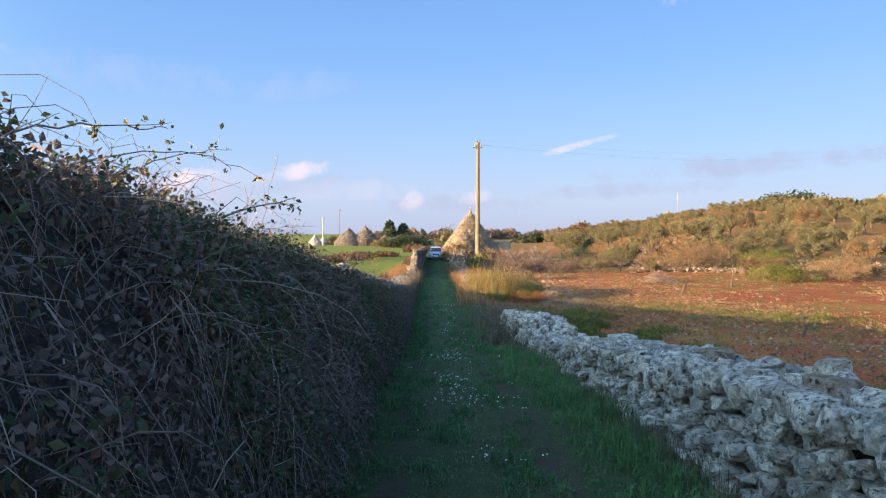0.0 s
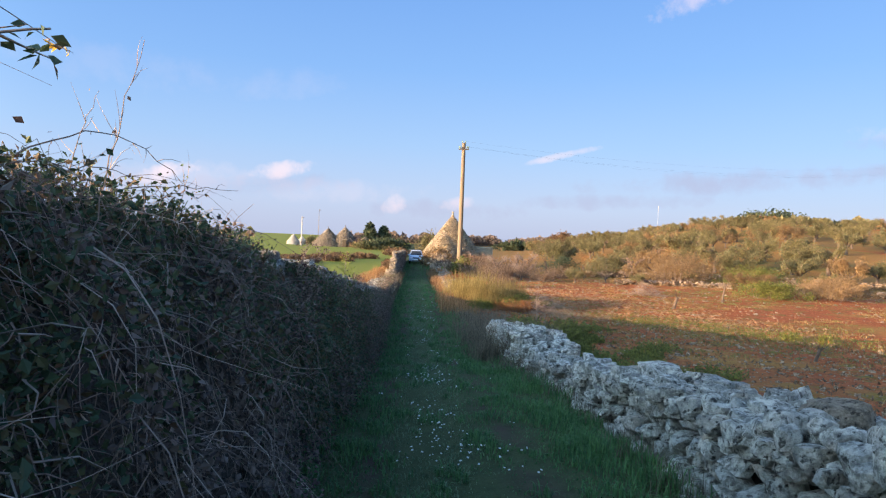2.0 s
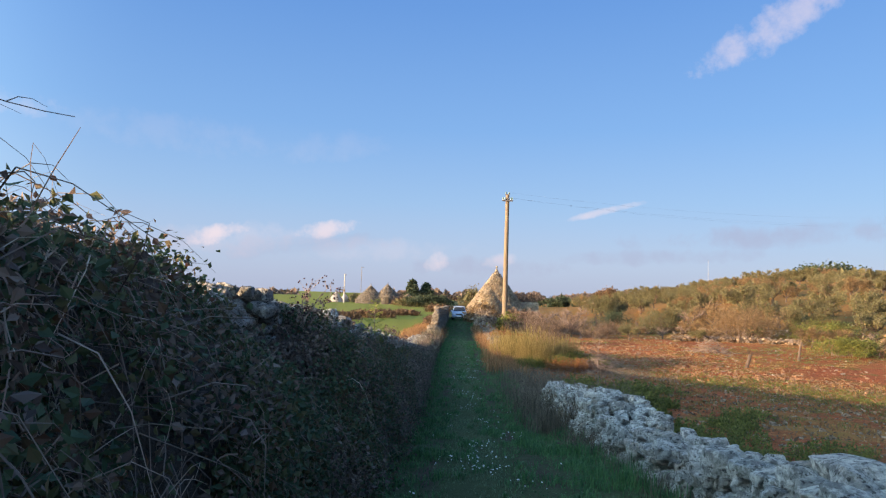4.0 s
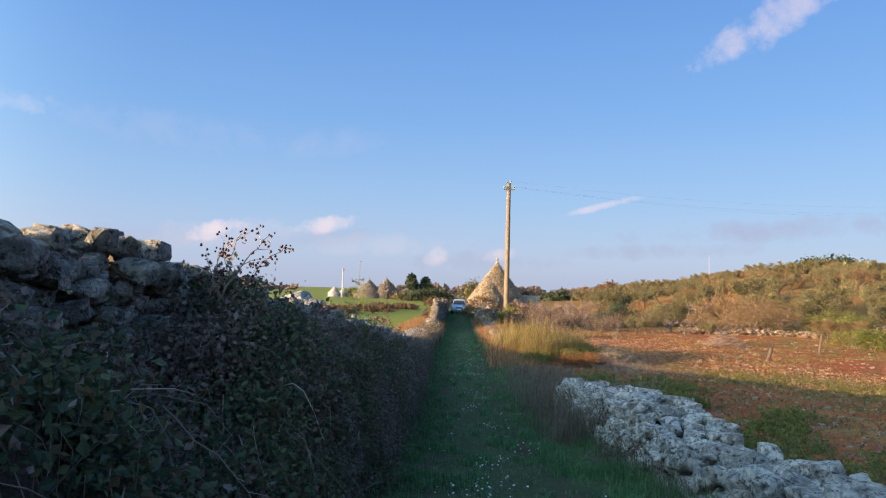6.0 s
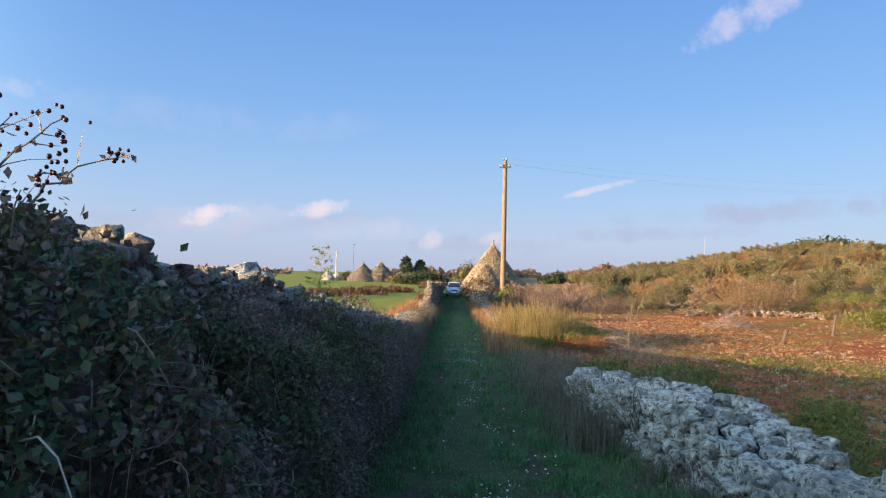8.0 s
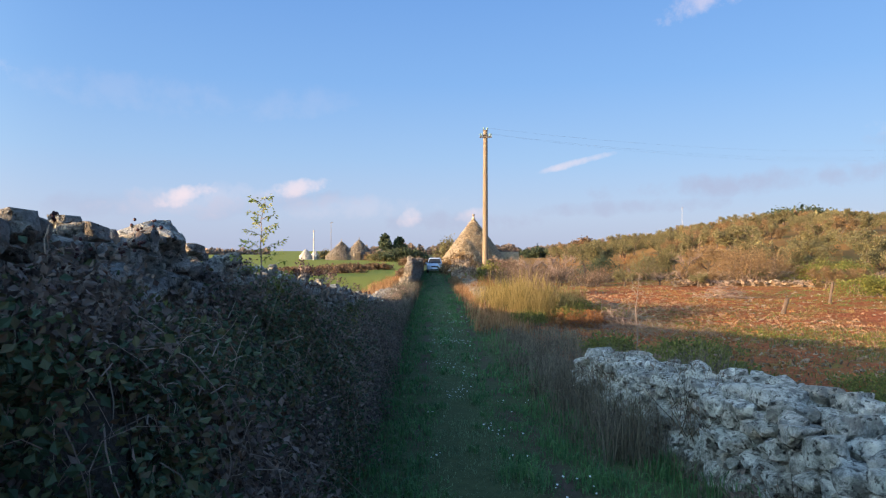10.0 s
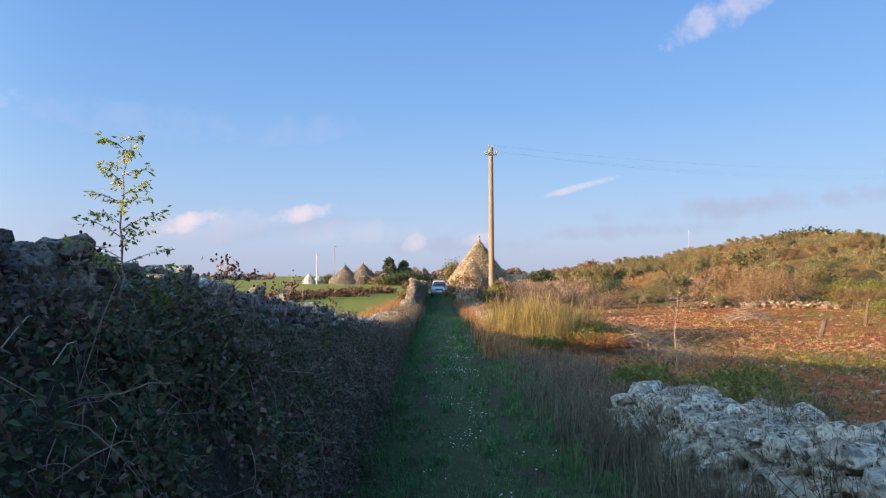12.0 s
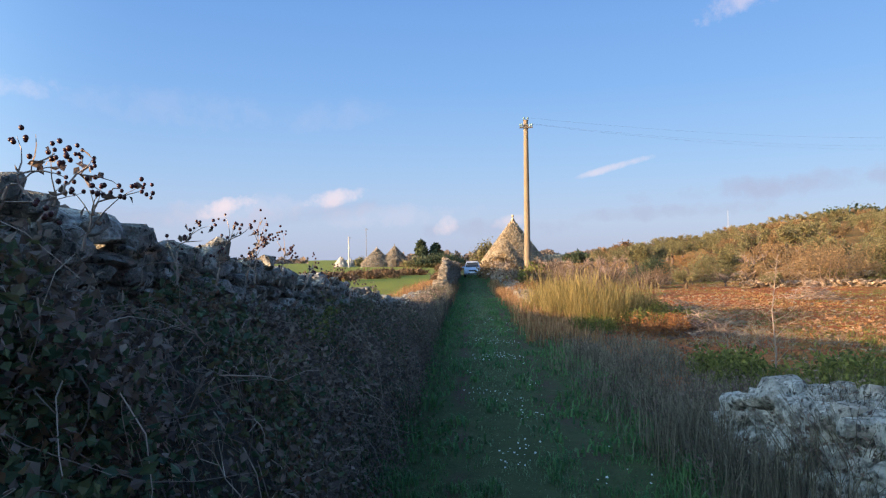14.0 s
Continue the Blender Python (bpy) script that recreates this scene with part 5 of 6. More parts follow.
def make_car():
    x, y = 0.10, 80.0
    t = thing("car", "pale blue small car parked facing down the lane", "car", (x, y, float(land(x, y))))
    width = lambda z: float(np.interp(z, [0.3, 0.6, 0.95, 1.05, 1.66], [1.66, 1.74, 1.72, 1.62, 1.26]))
    side = [(0.05, 0.34), (0.0, 0.55), (0.04, 0.80), (0.16, 0.90), (0.95, 1.05), (1.55, 1.56), (1.85, 1.66), (3.2, 1.64), (3.62, 1.52), (3.85, 1.0), (3.90, 0.6), (3.85, 0.32), (2.6, 0.28), (1.0, 0.28)]
    body = part("body", profile_body(side, width, "body"), M_CARPAINT, t)
    slope = math.atan2(0.51, 0.60)

    def on_screen(name, w0, w1, u0, u1, mat, lift, label, under):
        """A thin slab lying on the windscreen's slope between two heights along it."""
        g = bmesh.new()
        for wx, u in ((-w0, u0), (w0, u0), (w1, u1), (-w1, u1)):
            g.verts.new((wx, 0.95 + 0.60 * u - lift * math.sin(slope), 1.05 + 0.51 * u + lift * math.cos(slope)))
        f = g.faces.new(g.verts[:])
        ex = bmesh.ops.extrude_face_region(g, geom=[f])
        bmesh.ops.translate(g, vec=(0, 0.02 * math.sin(slope), -0.02 * math.cos(slope)), verts=[e for e in ex["geom"] if isinstance(e, bmesh.types.BMVert)])
        bmesh.ops.recalc_face_normals(g, faces=g.faces[:])
        return part(name, g, mat, under, label)

    screen = on_screen("windscreen", 0.70, 0.56, 0.06, 0.95, M_CARGLASS, 0.03, "dark windscreen", body)
    for wx in (-0.32, 0.28):
        g = box_bm(0.5, 0.02, 0.02, (wx, 0.99, 1.11), 0.004)
        part("wiper", g, M_TRIM, screen)
    part("grille", box_bm(0.72, 0.05, 0.14, (0, 0.0, 0.74), 0.02), M_TRIM, body, "dark radiator grille")
    for sx in (-1, 1):
        b = box_bm(0.02, 1.9, 0.38, (sx * 0.745, 2.45, 1.30), 0.005)
        bmesh.ops.rotate(b, verts=b.verts[:], cent=(sx * 0.745, 2.45, 1.30), matrix=Euler((0, -sx * 0.29, 0)).to_matrix())
        part("side_window", b, M_CARGLASS, body)
        part("headlight", box_bm(0.34, 0.08, 0.17, (sx * 0.62, 0.03, 0.75), 0.04), M_HEADLAMP, body, "clear glass headlight")
        part("fog_lamp", box_bm(0.16, 0.05, 0.09, (sx * 0.62, -0.06, 0.44), 0.02), M_TRIM, body)
        part("mirror", box_bm(0.20, 0.12, 0.15, (sx * 0.93, 1.15, 1.08), 0.04), M_CARPAINT, body)
        for wy in (0.75, 3.15):
            v, f = lathe([(0.0, -0.1), (0.20, -0.1), (0.22, -0.08), (0.28, -0.1), (0.31, -0.06), (0.31, 0.06), (0.28, 0.1), (0.22, 0.08), (0.0, 0.08)], 20)
            v = v[:, [2, 0, 1]] + np.array([sx * 0.76, wy, 0.31])
            w = part("wheel", Soup().add(v, f), M_RUBBER, t)
            v, f = lathe([(0, -0.115), (0.19, -0.115), (0.20, -0.10)], 14)
            part("rim", Soup().add(v[:, [2, 0, 1]] * np.array([-sx, 1, 1]) + np.array([sx * 0.76, wy, 0.31]), f), M_IRON, w)
        part("roof_rail", box_bm(0.05, 1.3, 0.06, (sx * 0.52, 2.5, 1.70), 0.015), M_TRIM, t)
    part("roof_bar", box_bm(1.20, 0.06, 0.05, (0, 2.0, 1.75), 0.015), M_TRIM, t)
    part("bumper", box_bm(1.68, 0.18, 0.22, (0, 0.0, 0.50), 0.06), M_CARPAINT, t, "pale blue front bumper")
    part("air_intake", box_bm(0.9, 0.04, 0.09, (0, -0.08, 0.42), 0.015), M_TRIM, t)
    part("number_plate", box_bm(0.50, 0.02, 0.12, (0, -0.10, 0.53), 0.004), M_PLATE, t, "white number plate")


make_car()

# ---- trees and shrubs round the huts and along the field ----
rng = np.random.default_rng(55)


def conifer(x, y, h, r, seed):
    q = np.random.default_rng(seed)
    t = thing("conifer", "dark green conifer on the skyline", "tree", (x, y, float(land(x, y)) - 0.1), "dark conifers")
    tr = np.array([[[0, 0, 0], [0, 0, h * 0.5], [0.05, 0, h * 0.97]]])
    part("trunk", Soup().add(*tubes(tr, np.array([[0.22, 0.14, 0.03]]), 7)), M_BARK, t)
    n = 2600
    u = q.random(n) ** 0.8
    z = h * (0.12 + 0.88 * u)
    rr = r * (1 - u * 0.88) ** 0.8 * (0.8 + 0.22 * np.sin(u * 21 + seed)) * np.sqrt(q.random(n))
    a = q.uniform(0, 6.28, n)
    part("crown", Soup().add(*leaf_cloud(np.stack([rr * np.cos(a), rr * np.sin(a), z], 1), 0.65, q, -0.1, 0.35)), M_DARKTREE, t)


conifer(-13.4, 190, 6.6, 3.3, 1)
conifer(-9.6, 192, 5.9, 3.4, 2)


def bush(name, label, x, y, w, d, h, mat, seed, leaf=0.3, n=2600, group=""):
    """A rounded but ragged bush: stems and clumps of leaves."""
    q = np.random.default_rng(seed)
    t = thing(name, label, "bush", (x, y, float(land(x, y)) - 0.05), group)
    m = 40
    base = q.normal(size=(m, 3)) * np.array([w * 0.25, d * 0.25, 0])
    pts, rad = stems(base, q.normal(size=(m, 3)) * 0.5 + np.array([0, 0, 1.0]), h * q.uniform(0.5, 0.95, m), q, 5, 0.05, 0.15, 0.02)
    tagged(part("stem_tuft", Soup().add(*tubes(pts, rad)), M_TWIG, t), kind="stuff")
    cl = q.normal(size=(34, 3)) * np.array([w * 0.42, d * 0.42, 0.0])
    cl[:, 2] = h * q.uniform(0.2, 0.85, 34) * (1 - 0.35 * np.clip(np.abs(cl[:, 0]) / w, 0, 1))
    k = q.integers(0, 34, n)
    p = cl[k] + q.normal(size=(n, 3)) * np.array([w, d, h * 0.9]) * 0.13
    p[:, 2] = np.abs(p[:, 2])
    part("crown", Soup().add(*leaf_cloud(p, leaf, q, 0.2, 0.34)), mat, t)
    return t


bush("evergreen_bush", "dark rounded evergreen bush behind the wall", -6.6, 150, 6.0, 4, 3.1, M_DARKTREE, 1, 0.32, 5000)
bush("grey_bush", "grey-green bush behind the wall", -10.0, 150, 4.6, 3, 2.2, M_OLIVE, 2, 0.3, 4000)
bush("evergreen_bush", "green tree beside the stone hut", 1.9, 97, 1.8, 2.2, 4.4, M_OLIVE, 3, 0.22, 3600)
bush("brown_bush", "brown bush beside the stone hut", -3.2, 110, 2.6, 3, 1.5, M_HEDGE, 4, 0.2, 3600)
bush("brown_bush", "brown scrub beside the distant huts", -28.6, 186, 3.4, 3, 2.6, M_OLIVE, 5, 0.3)
bush("brown_bush", "brown scrub behind the distant huts", -13.0, 170, 5, 3, 2.0, M_HEDGE, 6, 0.45)
bush("hawthorn_bush", "rust-tinted bush on the bank below the hut", 2.6, 74, 1.6, 3, 2.3, M_BROWNLEAF, 8, 0.2)
bush("hawthorn_bush", "straw-coloured bush on the bank by the pole", 2.5, 66, 1.4, 3, 1.8, M_DRYGRASS, 9, 0.2)
bush("bank_bush", "brown brush below the stone hut", 2.9, 79, 1.8, 2.5, 2.2, M_HEDGE, 31, 0.16, 3000)
bush("bank_bush", "straw-brown brush on the bank", 2.5, 70, 1.3, 3.5, 1.8, M_BROWNLEAF, 32, 0.16, 3000)
bush("bank_bush", "brown brush beside the pole", 5.8, 66, 2.2, 2.5, 2.0, M_HEDGE, 33, 0.16, 3000)
bush("pole_bush", "yellow-green bush at the pole's foot", 4.3, 60.5, 1.2, 1.0, 1.7, M_WEED, 10, 0.2, 1400)
bush("wall_bush", "brown bush behind the broken wall", -2.5, 66, 0.8, 3, 0.9, M_HEDGE, 11, 0.12, 3600)
for k, (x, y, w, h) in enumerate(((-7.6, 90, 2.4, 1.1), (-9.4, 84, 2.6, 1.2), (-11.0, 77, 2.8, 1.3), (-12.6, 70, 2.8, 1.2), (-14.7, 64, 3.0, 1.1), (-17.3, 57, 3.2, 1.0), (-20, 50, 3.2, 0.9))):
    bush("field_hedge", "low brown hedge crossing the green field", x, y, w * 1.25, 1.2, h * 0.72, M_HEDGE, 60 + k, 0.2, 2600, "field hedge")
for k, (x, y, w, h) in enumerate(((7.5, 60, 3, 2.4), (10.0, 64, 3, 2.6), (9.0, 56, 2.5, 1.9), (12.0, 70, 3, 2.6), (6.4, 68, 2.4, 2.4))):
    put(brown[1], x, y, h / 2.6, 50 * k)
for k, (x, y, w, h, m, lb) in enumerate((
        (22.5, 58, 3.6, 3.4, M_BROWNLEAF, "pale russet bush in the field"), (26, 62, 3.4, 3.6, M_BROWNLEAF, "pale russet bush in the field"),
        (16.5, 74, 2.6, 2.4, M_DARKTREE, "small dark green tree in the field"), (20.0, 73, 3.0, 2.7, M_RUST, "orange-leaved bush in the field"),
        (29.5, 57, 3.2, 2.4, M_WEED, "yellow-green bush in the field"), (24.0, 45, 2.2, 1.5, M_WEED, "yellow-green bush in the field"),
        (29.0, 46, 3.0, 1.9, M_BROWNLEAF, "pale russet bush in the field"), (33.0, 52, 3.0, 1.8, M_BROWNLEAF, "pale russet bush in the field"),
        (18.5, 66, 3.0, 2.6, M_OLIVE, "grey-green bush in the field"))):
    bush("field_bush", lb, x, y, w, w * 0.8, h * 0.85, m, 80 + k, 0.085, 7000, "field bushes")

for k, (x, y, w, h) in enumerate(((5.4, 59, 1.5, 2.5), (6.6, 62, 1.6, 2.6), (6.2, 54, 1.3, 1.7), (7.6, 58, 1.5, 2.0), (9.4, 61, 1.6, 2.2), (8.2, 66, 1.5, 2.2), (11.2, 67, 1.6, 2.1), (6.2, 47, 1.1, 1.3), (10.8, 56, 1.3, 1.6), (13.4, 62, 1.4, 1.8))):
    shrub("bare_bush", "leafless brown bush with tangled twigs", "shrub", (x, y), (M_CANE_DARK, M_HEDGE), rng, 220, h, (w, w), 1500, 0.09, 0.45, 0.014, "bare bushes", 0.12)

# big round evergreen and the pine wood on the hill
bush("round_tree", "large round purple-brown tree on the skyline", 76, 332, 6.0, 6, 7.6, M_HEDGE, 21, 0.8, 5000)
bush("dark_hedge", "dark clipped hedge beyond the field", 36, 236, 6, 4, 4.2, M_DARKTREE, 22, 0.7, 2600)
for k in range(9):
    azim = radians(27.4 + 0.62 * k)
    r = 372 + 6 * (k % 3)
    bush("pine_tree", "dark umbrella pine on the hill's crest", r * math.sin(azim), r * math.cos(azim), 8, 6, 9 + 3.0 * math.sin(k * 0.5 + 0.4), M_DARKTREE, 120 + k, 1.2, 900, "pine wood")


# ---- stakes, stumps and a grey brush heap in the red field ----
def stake(x, y, h, r, lean, label, m=6, reach=0.4):
    t = thing("tree_stump", label, "stump", (x, y, float(land(x, y)) - 0.08), "stumps in the field")
    q = np.random.default_rng(int(x * 100))
    p = np.array([[[0, 0, 0], [lean * 0.3, 0.02, h * 0.35], [lean * 0.6, -0.02, h * 0.7], [lean, 0, h]]])
    part("trunk", Soup().add(*tubes(p, np.array([[r * 1.5, r * 1.1, r, r * 1.05]]), 8)), M_BARK, t)
    base = np.tile(p[0, -1], (m, 1)) - np.array([0, 0, 0.05])
    pts, rad = stems(base, q.normal(size=(m, 3)) + np.array([0, 0, 1.2]), h * reach * q.uniform(0.5, 1.5, m), q, 4, 0.0, 0.15, r * 0.18)
    part("shoot_tuft", Soup().add(*tubes(pts, rad)), M_BARK, t)


stake(13.6, 35.2, 0.7, 0.08, 0.18, "short dead stump leaning in the red field")
stake(11.5, 19.9, 0.45, 0.045, 0.12, "gnarled dead sapling stump with bare shoots", 12, 1.2)
stake(18.8, 40.6, 1.1, 0.06, 0.15, "thin dead trunk standing in the field")
stake(16.5, 64.0, 1.1, 0.12, -0.2, "dead leaning trunk at the field's edge")
stake(13.2, 66.0, 1.5, 0.09, -0.2, "dead leaning trunk at the field's edge")


def brush_heap(x, y, w, h, label, mat, n=420):
    q = np.random.default_rng(int(x * 7))
    t = thing("brush_heap", label, "brushwood", (x, y, float(land(x, y))))
    base = q.normal(size=(n, 3)) * np.array([w * 0.4, w * 0.28, 0])
    base[:, 2] = h * q.random(n) * np.exp(-(base[:, 0] ** 2 + base[:, 1] ** 2) / (w * w * 0.3))
    d = q.normal(size=(n, 3)) * np.array([1, 1, 0.45])
    pts, rad = stems(base, d, q.uniform(0.3, 0.9, n) * w * 0.5, q, 4, 0.1, 0.1, 0.012)
    pts[..., 2] = np.maximum(pts[..., 2], 0.01)
    tagged(part("brushwood", Soup().add(*tubes(pts, rad)), mat, t), kind="stuff")


brush_heap(15.3, 44.0, 1.6, 0.9, "grey heap of cut brushwood in the field", M_TWIG)
brush_heap(6.2, 33.5, 1.8, 0.7, "pile of pruned dry branches beside the red earth", M_DRYGRASS)
brush_heap(5.6, 30.8, 1.2, 0.6, "pile of pruned dry branches beside the red earth", M_TWIG)

# low terrace walls across the field
def terrace(seed, count, line, x0, x1, high):
    rng = np.random.default_rng(seed)
    s = Soup()
    tp, ts = [], []
    for k in range(count):
        u = rng.random()
        x = x0 + (x1 - x0) * u
        y = line(u) + 1.2 * math.sin(u * 7)
        if noise.noise((x * 0.16, seed, 0)) < -0.22:
            continue
        tp.append((x, y + rng.normal() * 0.15, float(land(x, y)) + rng.uniform(0, high)))
        ts.append(np.array([0.42, 0.3, 0.17]) * rng.uniform(0.5, 1.4))
    rocks_soup(s, tp, ts, rng, PEBBLES, 0.2)
    tw = thing("wall_terrace", "low sunlit terrace wall of pale rubble", "dry stone wall", kind="structure")
    tagged(part("stones", s, M_FIELDSTONE, tw), kind="stuff")


terrace(66, 1500, lambda u: 66 - 8 * u, 16, 60, 0.55)
terrace(67, 1300, lambda u: 56 - 8 * u, 17, 50, 0.42)


BERRY = mesh_of("berry", *lathe([(0.02, -1), (0.7, -0.7), (1, 0), (0.7, 0.7), (0.02, 1)], 6), True)


# ---- canes, saplings and cap stones above the left wall ----
def cane(path, r0, label, leaves, leaf_mat, seed, leaf_len=0.055, berries=0, mat=None, name="bramble_cane", category="bramble", twigs=0, group="bramble canes"):
    """A single arching stem along a few guide points, with leaves, side twigs and berries."""
    q = np.random.default_rng(seed)
    g = np.array(path, dtype=float)
    t = thing(name, label, category, tuple(g[0]), group)
    u = np.linspace(0, len(g) - 1, 14)
    p = np.stack([np.interp(u, np.arange(len(g)), g[:, k]) for k in range(3)], 1) - g[0]
    for _ in range(6):
        p[1:-1] = (p[:-2] + 2 * p[1:-1] + p[2:]) / 4
    p[1:-1] += q.normal(size=(12, 3)) * 0.006
    rad = r0 * (1 - 0.7 * np.linspace(0, 1, 14))
    s = Soup().add(*tubes(p[None], rad[None], 5))
    tips = [p[-1]]
    if twigs:
        j = q.integers(3, 13, twigs)
        d = random_dirs(twigs, q) + unit(p[j] - p[j - 1]) * 1.0 + np.array([0, 0, 0.4])
        tp, tr = stems(p[j], d, q.uniform(0.06, 0.2, twigs), q, 4, 0.1, 0.1, r0 * 0.5)
        side = Soup().add(*tubes(tp, tr))
        tips += list(tp[:, -1])
        p_all = np.concatenate([p, tp[:, 1:].reshape(-1, 3)])
    else:
        p_all = p
    part("stem", s, mat or M_CANE_DARK, t)
    if twigs:
        tagged(part("brushwood", side, mat or M_CANE_DARK, t), kind="stuff")
    if leaves:
        b = p_all[q.integers(2, len(p_all), leaves)] + q.normal(size=(leaves, 3)) * 0.012
        d = random_dirs(leaves, q) + np.array([0, 0, -0.2])
        L = leaf_len * q.uniform(0.6, 1.3, leaves)
        part("foliage", Soup().add(*leaf_arrays(b, d, np.cross(d, random_dirs(leaves, q)), L, L * 0.33)), leaf_mat, t)
    if berries:
        tips = np.array(tips)
        for k in range(berries):
            c = tips[q.integers(len(tips))] + q.normal(size=3) * 0.016
            b = part("berry", BERRY, M_BERRY, t)
            b.matrix_local = Matrix.LocRotScale(c, None, Vector((1, 1, 1)) * q.uniform(0.006, 0.009))
    return t


cane([(-1.3, 3.0, 3.1), (-1.05, 3.1, 3.19), (-0.8, 3.2, 3.27), (-0.63, 3.29, 3.32)], 0.007, "thick arching bramble cane with dark leaves", 60, M_BRAMBLE, 1, 0.032, twigs=6)
cane([(-1.5, 2.6, 3.36), (-1.3, 2.9, 3.52), (-1.1, 3.45, 3.56), (-1.0, 3.98, 3.48)], 0.004, "thin arching cane with a yellow leaf", 16, M_BRAMBLE, 2, 0.032, twigs=4)
cane([(-1.02, 3.96, 3.485), (-1.0, 4.0, 3.475), (-0.98, 4.03, 3.465)], 0.002, "yellowed bramble leaf at a cane's tip", 5, M_YELLOW_LEAF, 3, 0.045)
cane([(-1.45, 2.0, 3.42), (-1.3, 2.3, 3.52), (-1.15, 2.6, 3.57), (-1.05, 2.75, 3.58)], 0.005, "arching bramble cane with dark leaves", 36, M_BRAMBLE, 4, 0.032, twigs=6)
cane([(-1.45, 2.7, 3.3), (-1.3, 3.1, 3.48), (-1.15, 3.4, 3.58), (-1.05, 3.6, 3.60)], 0.004, "arching bramble cane with dark leaves", 36, M_BRAMBLE, 5, 0.032, twigs=6)
cane([(-1.19, 4.6, 2.95), (-1.17, 4.65, 3.2), (-1.12, 4.7, 3.46), (-1.06, 4.7, 3.71)], 0.0035, "thin bare upright stem", 3, M_BRAMBLE_DRY, 6, 0.02, twigs=7)
cane([(-1.36, 4.6, 3.0), (-1.31, 4.65, 3.22), (-1.28, 4.7, 3.36), (-1.23, 4.7, 3.5)], 0.003, "thin bare upright stem", 2, M_BRAMBLE_DRY, 61, 0.02, twigs=6)
cane([(-1.5, 4.9, 3.05), (-1.35, 5.3, 3.17), (-1.2, 5.7, 3.21), (-1.04, 6.03, 3.21)], 0.004, "thin bare trailing cane", 4, M_BRAMBLE_DRY, 7, 0.022, twigs=6)
cane([(-1.5, 4.4, 3.1), (-1.35, 4.6, 3.32), (-1.2, 4.9, 3.38), (-1.15, 5.4, 3.2)], 0.004, "thin bare trailing cane", 4, M_BRAMBLE_DRY, 8, 0.022, twigs=6)
q = np.random.default_rng(8)
for k in range(28):
    y = q.uniform(2.3, 5.6)
    b = np.array([q.uniform(-1.75, -1.2), y, float(np.interp(y, MASS_Y, MASS_T)) - 0.12])
    d = np.array([q.normal(0.25, 0.4), q.normal(0.2, 0.5), q.uniform(0.5, 1.1)]) * q.uniform(0.12, 0.36)
    leafy = q.random() < 0.55
    cane([b, b + d * 0.55, b + d * 0.9 + np.array([0.05, 0.03, -0.02]), b + d + np.array([0.12, 0.06, -0.10])], 0.0035,
         "dark-leaved bramble shoot rising from the thicket" if leafy else "bare twiggy shoot rising from the thicket", 20 if leafy else 4, M_BRAMBLE if leafy else M_BRAMBLE_DRY, 900 + k, 0.028, twigs=6)

# long pale canes lying over the thicket's face
for k in range(14):
    y = q.uniform(1.2, 22)
    s0 = q.uniform(0.15, 0.85)
    p0 = thicket_surface(np.array([y]), np.array([s0]))[0] + np.array([0.10, 0, 0.05])
    s1 = np.clip(s0 + q.normal(0, 0.35), 0.03, 1.0)
    y1 = y + q.normal(0, 0.45)
    p2 = thicket_surface(np.array([y1]), np.array([s1]))[0] + np.array([0.12, 0, 0.03])
    mid = thicket_surface(np.array([(y + y1) / 2]), np.array([(s0 + s1) / 2]))[0] + np.array([0.20, 0, 0.08])
    cane([p0, mid, p2], q.uniform(0.002, 0.004), "long pale dead cane lying across the brambles", 3, M_BRAMBLE_DRY, 700 + k, 0.03, twigs=5, mat=M_CANE if k % 2 else M_CANE_DARK)

# rose-hip and berry sprays over the wall top
q = np.random.default_rng(18)
for k, (y, h, x) in enumerate(((9.9, 0.14, -1.5), (9.95, 0.36, -1.58), (10.0, 0.46, -1.55), (10.08, 0.50, -1.55), (10.05, 0.42, -1.5), (12.3, 0.06, -1.55),
                               (13.0, 0.2, -1.7), (14.9, 0.22, -1.8), (15.85, 0.24, -1.5), (16.05, 0.26, -1.5), (16.25, 0.24, -1.5), (17.0, 0.25, -1.55), (17.3, 0.30, -1.5), (17.7, 0.32, -1.5), (18.0, 0.33, -1.55), (18.3, 0.26, -1.5), (18.9, 0.24, -1.5), (19.6, 0.22, -1.5), (20.6, 0.2, -1.5), (22.0, 0.22, -1.5))):
    zt = left_top(y) - 0.06
    x = x + 0.2 if x < -1.3 else x
    d = np.array([q.normal(0.02, 0.07), q.normal(0.05, 0.10), h * 0.75])
    b = np.array([x, y, zt - 0.12])
    cane([b, b + d * 0.5, b + d * 0.8, b + d * 1.15 + np.array([0.03, 0.06, 0])], 0.006, "bare stem with clusters of dark dried berries", 10, M_BRAMBLE_DRY, 300 + k, 0.04,
         berries=26, twigs=6, name="berry_stem", category="berry stem", group="berry stems")
# leafy dock and nettle shoots along the wall top
for k in range(26):
    y = q.uniform(9.8, 23)
    b = np.array([q.uniform(-1.6, -1.35), y, float(thicket_shape(y)[3]) - 0.1])
    d = np.array([q.normal(0.10, 0.10), q.normal(0, 0.12), q.uniform(0.12, 0.28)])
    cane([b, b + d * 0.4, b + d * 0.75, b + d], 0.004, "leafy shoot growing out of the brambles", 50, M_BRAMBLE if k % 3 else M_WEED, 400 + k, 0.042, twigs=5, name="leafy_shoot", group="leafy shoots")

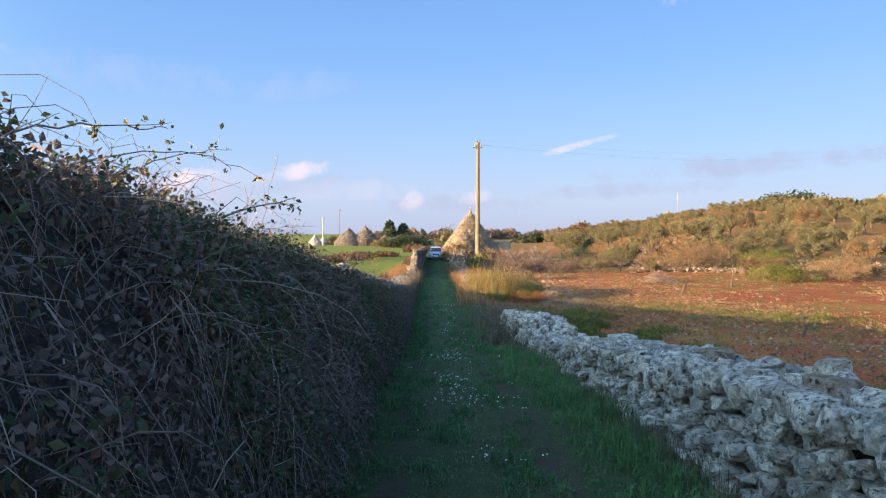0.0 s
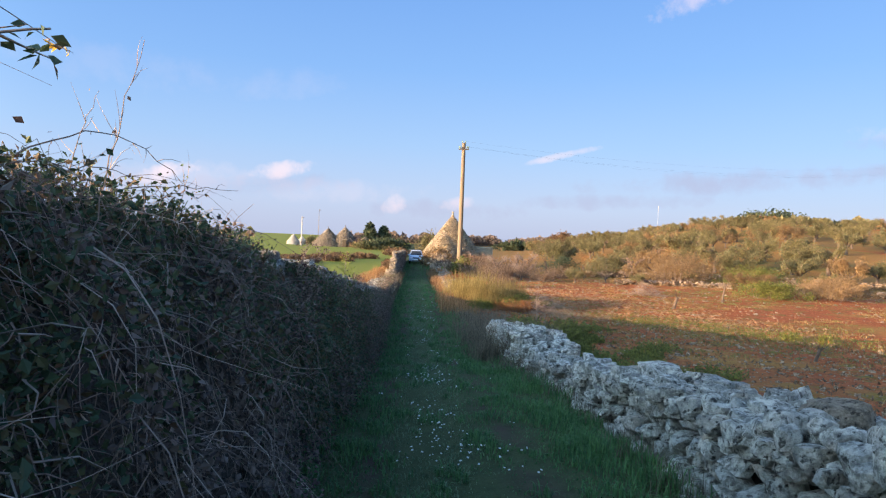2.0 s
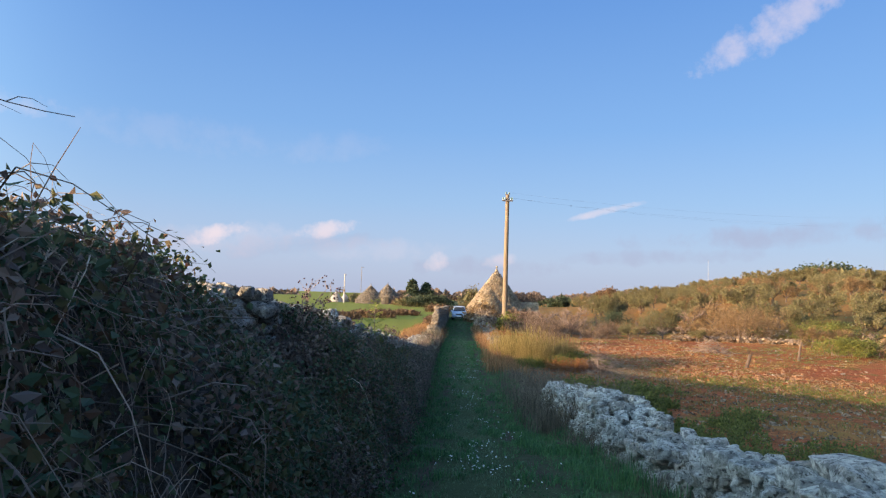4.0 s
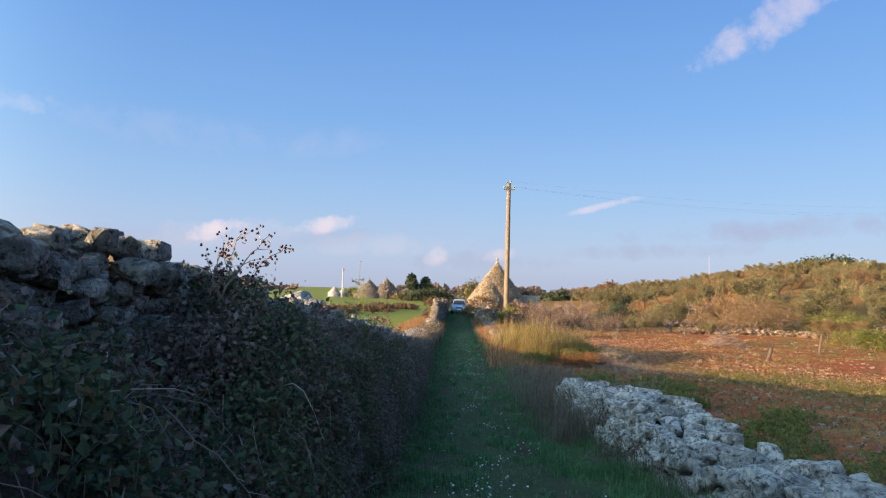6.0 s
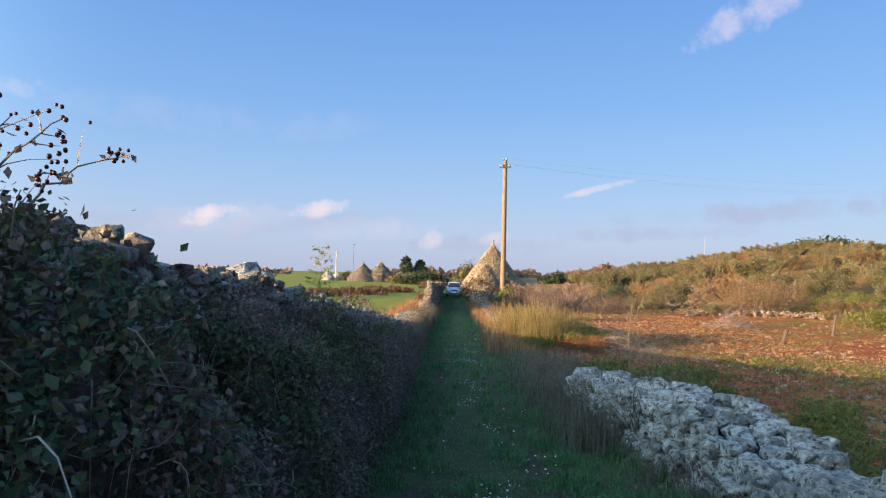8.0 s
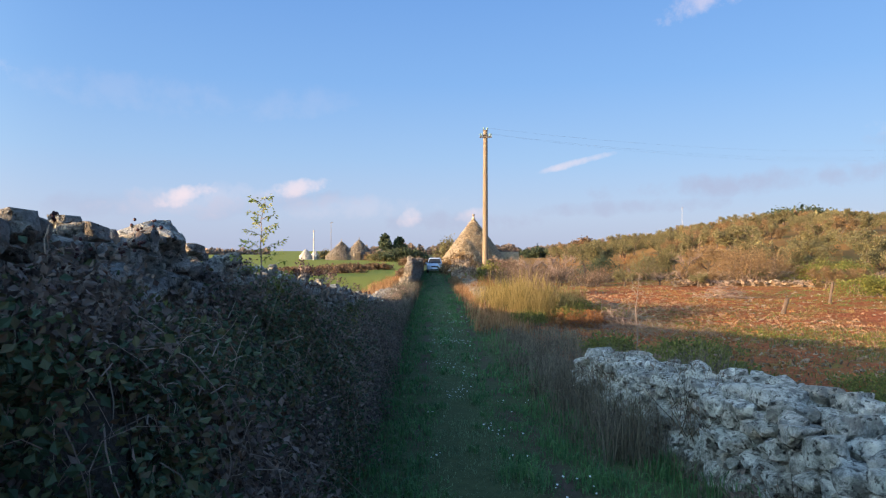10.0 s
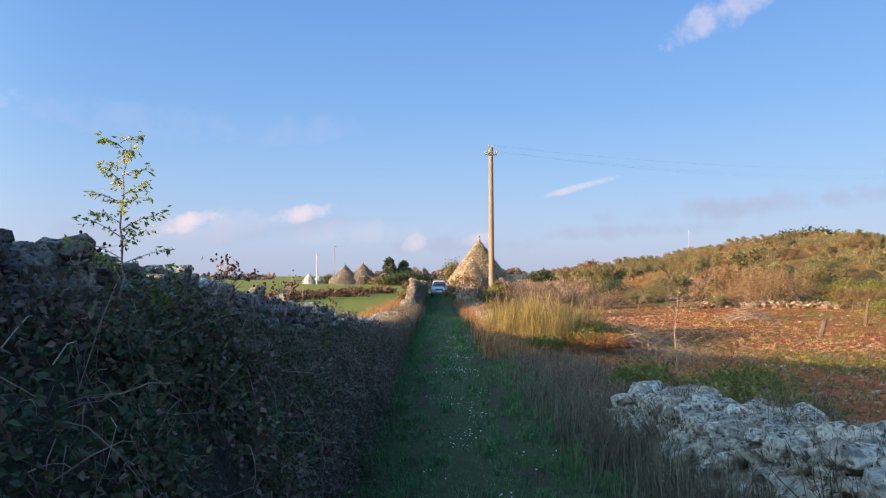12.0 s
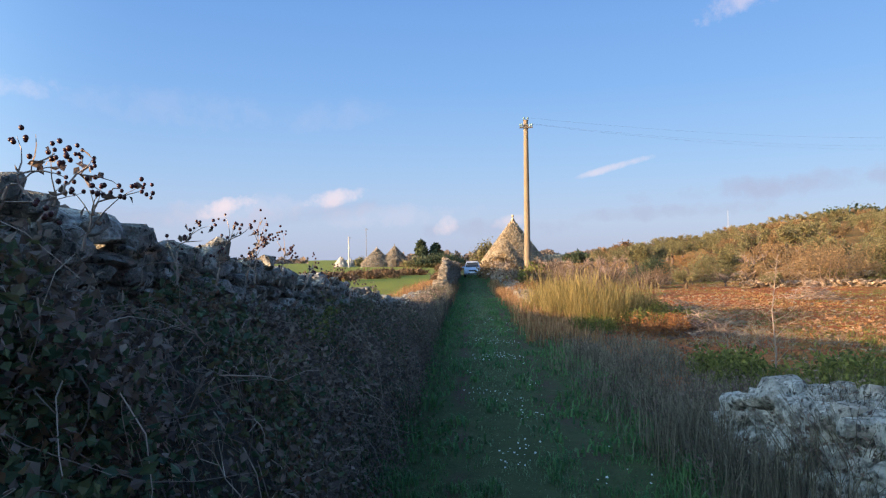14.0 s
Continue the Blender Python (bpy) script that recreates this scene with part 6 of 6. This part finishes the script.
# the young tree on the wall
b = np.array([-1.35, 15.0, 1.95])
t = cane([b, b + np.array([0.01, 0.02, 0.22]), b + np.array([-0.01, 0.0, 0.45]), b + np.array([0.02, 0.03, 0.70])], 0.006,
         "slender young tree with yellow-green leaves on the wall", 0, M_SAPLING_LEAF, 500, name="sapling", category="young tree", group="saplings", twigs=0)
rng = np.random.default_rng(501)
m = 22
hb = np.linspace(0.06, 0.68, m)
base = np.stack([np.zeros(m), np.zeros(m), hb], 1)
a = np.arange(m) * 2.4
d = np.stack([np.cos(a), np.sin(a), np.full(m, 0.75)], 1)
tp, tr = stems(base, d, np.linspace(0.28, 0.09, m), rng, 5, 0.30, 0.06, 0.003)
tagged(part("brushwood", Soup().add(*tubes(tp, tr)), M_CANE, t), kind="stuff")
k = rng.integers(0, m, 620)
j = rng.integers(1, 5, 620)
dd = random_dirs(620, rng) * 0.6 + np.array([0, 0, -0.45]) + unit(tp[k, -1] - tp[k, 0]) * 0.7
L = rng.uniform(0.016, 0.036, 620)
part("foliage", Soup().add(*leaf_arrays(tp[k, j] + rng.normal(size=(620, 3)) * 0.01, dd, np.cross(dd, random_dirs(620, rng)), L, L * 0.2)), M_SAPLING_LEAF, t, "yellow-green narrow leaves")


# ---- loose cap stones ----
def boulder(x, y, z, sx, sy, sz, seed, label, mat, rot=0.0):
    q = np.random.default_rng(seed)
    bm = bmesh.new()
    bmesh.ops.create_icosphere(bm, subdivisions=3, radius=0.5)
    for v in bm.verts:
        c = v.co
        c = Vector([math.copysign(abs(w * 2) ** 0.62, w) * 0.5 for w in c])
        c *= 1 + 0.28 * noise.noise(v.co * 2.2 + Vector((seed, 0, 0))) + 0.16 * noise.noise(v.co * 5 + Vector((seed, 3, 0)))
        v.co = Vector((c.x * sx, c.y * sy, c.z * sz))
    me = bpy.data.meshes.new("cap_stone")
    bm.to_mesh(me)
    bm.free()
    me.materials.append(mat)
    ob = new("cap_stone", me)
    ob.matrix_world = pose(x, y, z, q.normal() * 4, q.normal() * 4, rot)
    return tagged(ob, label, "stone", "loose cap stones")


boulder(-2.1, 14.75, left_top(14.75) + 0.10, 0.42, 0.55, 0.30, 3, "big pale boulder resting on the wall top", M_STONE)
boulder(-1.85, 10.0, left_top(10.0) + 0.05, 0.24, 0.22, 0.12, 4, "brownish stone resting on the wall top", M_STONE_WARM)
boulder(-1.95, 9.35, left_top(9.35) + 0.02, 0.24, 0.22, 0.12, 5, "grey stone resting on the wall top", M_STONE)
boulder(-1.8, 16.9, left_top(16.9) + 0.05, 0.35, 0.45, 0.14, 6, "pale flat stone resting on the wall top", M_STONE)
boulder(-1.8, 21.2, left_top(21.2) + 0.06, 0.34, 0.45, 0.18, 7, "pale flat stone resting on the wall top", M_STONE)
boulder(2.62, 5.9, right_top(5.9) + 0.08, 0.32, 0.36, 0.20, 8, "rust-brown weathered block on the low wall", M_STONE_WARM)
boulder(2.62, 4.1, right_top(4.1) + 0.07, 0.32, 0.30, 0.16, 9, "rust-brown weathered block on the low wall", M_STONE_WARM)
boulder(2.6, 8.6, right_top(8.6) + 0.08, 0.36, 0.62, 0.16, 10, "pale flat slab on the low wall", M_STONE)
boulder(2.45, 14.9, right_top(14.9) + 0.05, 0.36, 0.42, 0.18, 11, "large pale boulder capping the low wall", M_STONE)
boulder(2.5, 12.6, right_top(12.6) + 0.05, 0.36, 0.42, 0.16, 12, "pale block capping the low wall", M_STONE)
boulder(2.42, 19.6, right_top(19.6) + 0.03, 0.34, 0.40, 0.18, 13, "pale boulder at the low wall's end", M_STONE)

# ---- the single stones of the walls ----
for wall, places, sizes, pieces, seed, rubble, block in WALL_JOBS:
    q = np.random.default_rng(seed + 500)
    single = np.zeros(len(places), dtype=bool)
    if pieces:
        single = (places[:, 1] > pieces[0]) & (places[:, 1] < pieces[1])
        lane_face = places[:, 0] < 2.55 if places[0, 0] > 0 else places[:, 0] > -1.95
        single &= lane_face
        idx = np.flatnonzero(single)
        if len(idx) > 300:
            single[idx[300:]] = False
    for p, s in zip(places[single], sizes[single]):
        ob = new("stone", ROCK_MESHES[block.name][q.integers(len(ROCKS))])
        ob.parent = wall
        ob.matrix_local = Matrix.LocRotScale(p, Euler((q.normal() * 0.2, q.normal() * 0.2, q.normal() * 0.2)), s)
    rest = Soup()
    rocks_soup(rest, places[~single], sizes[~single], q, None, 0.2, 0.3)
    tagged(part("rubble_stones", rest, rubble, wall), kind="stuff")
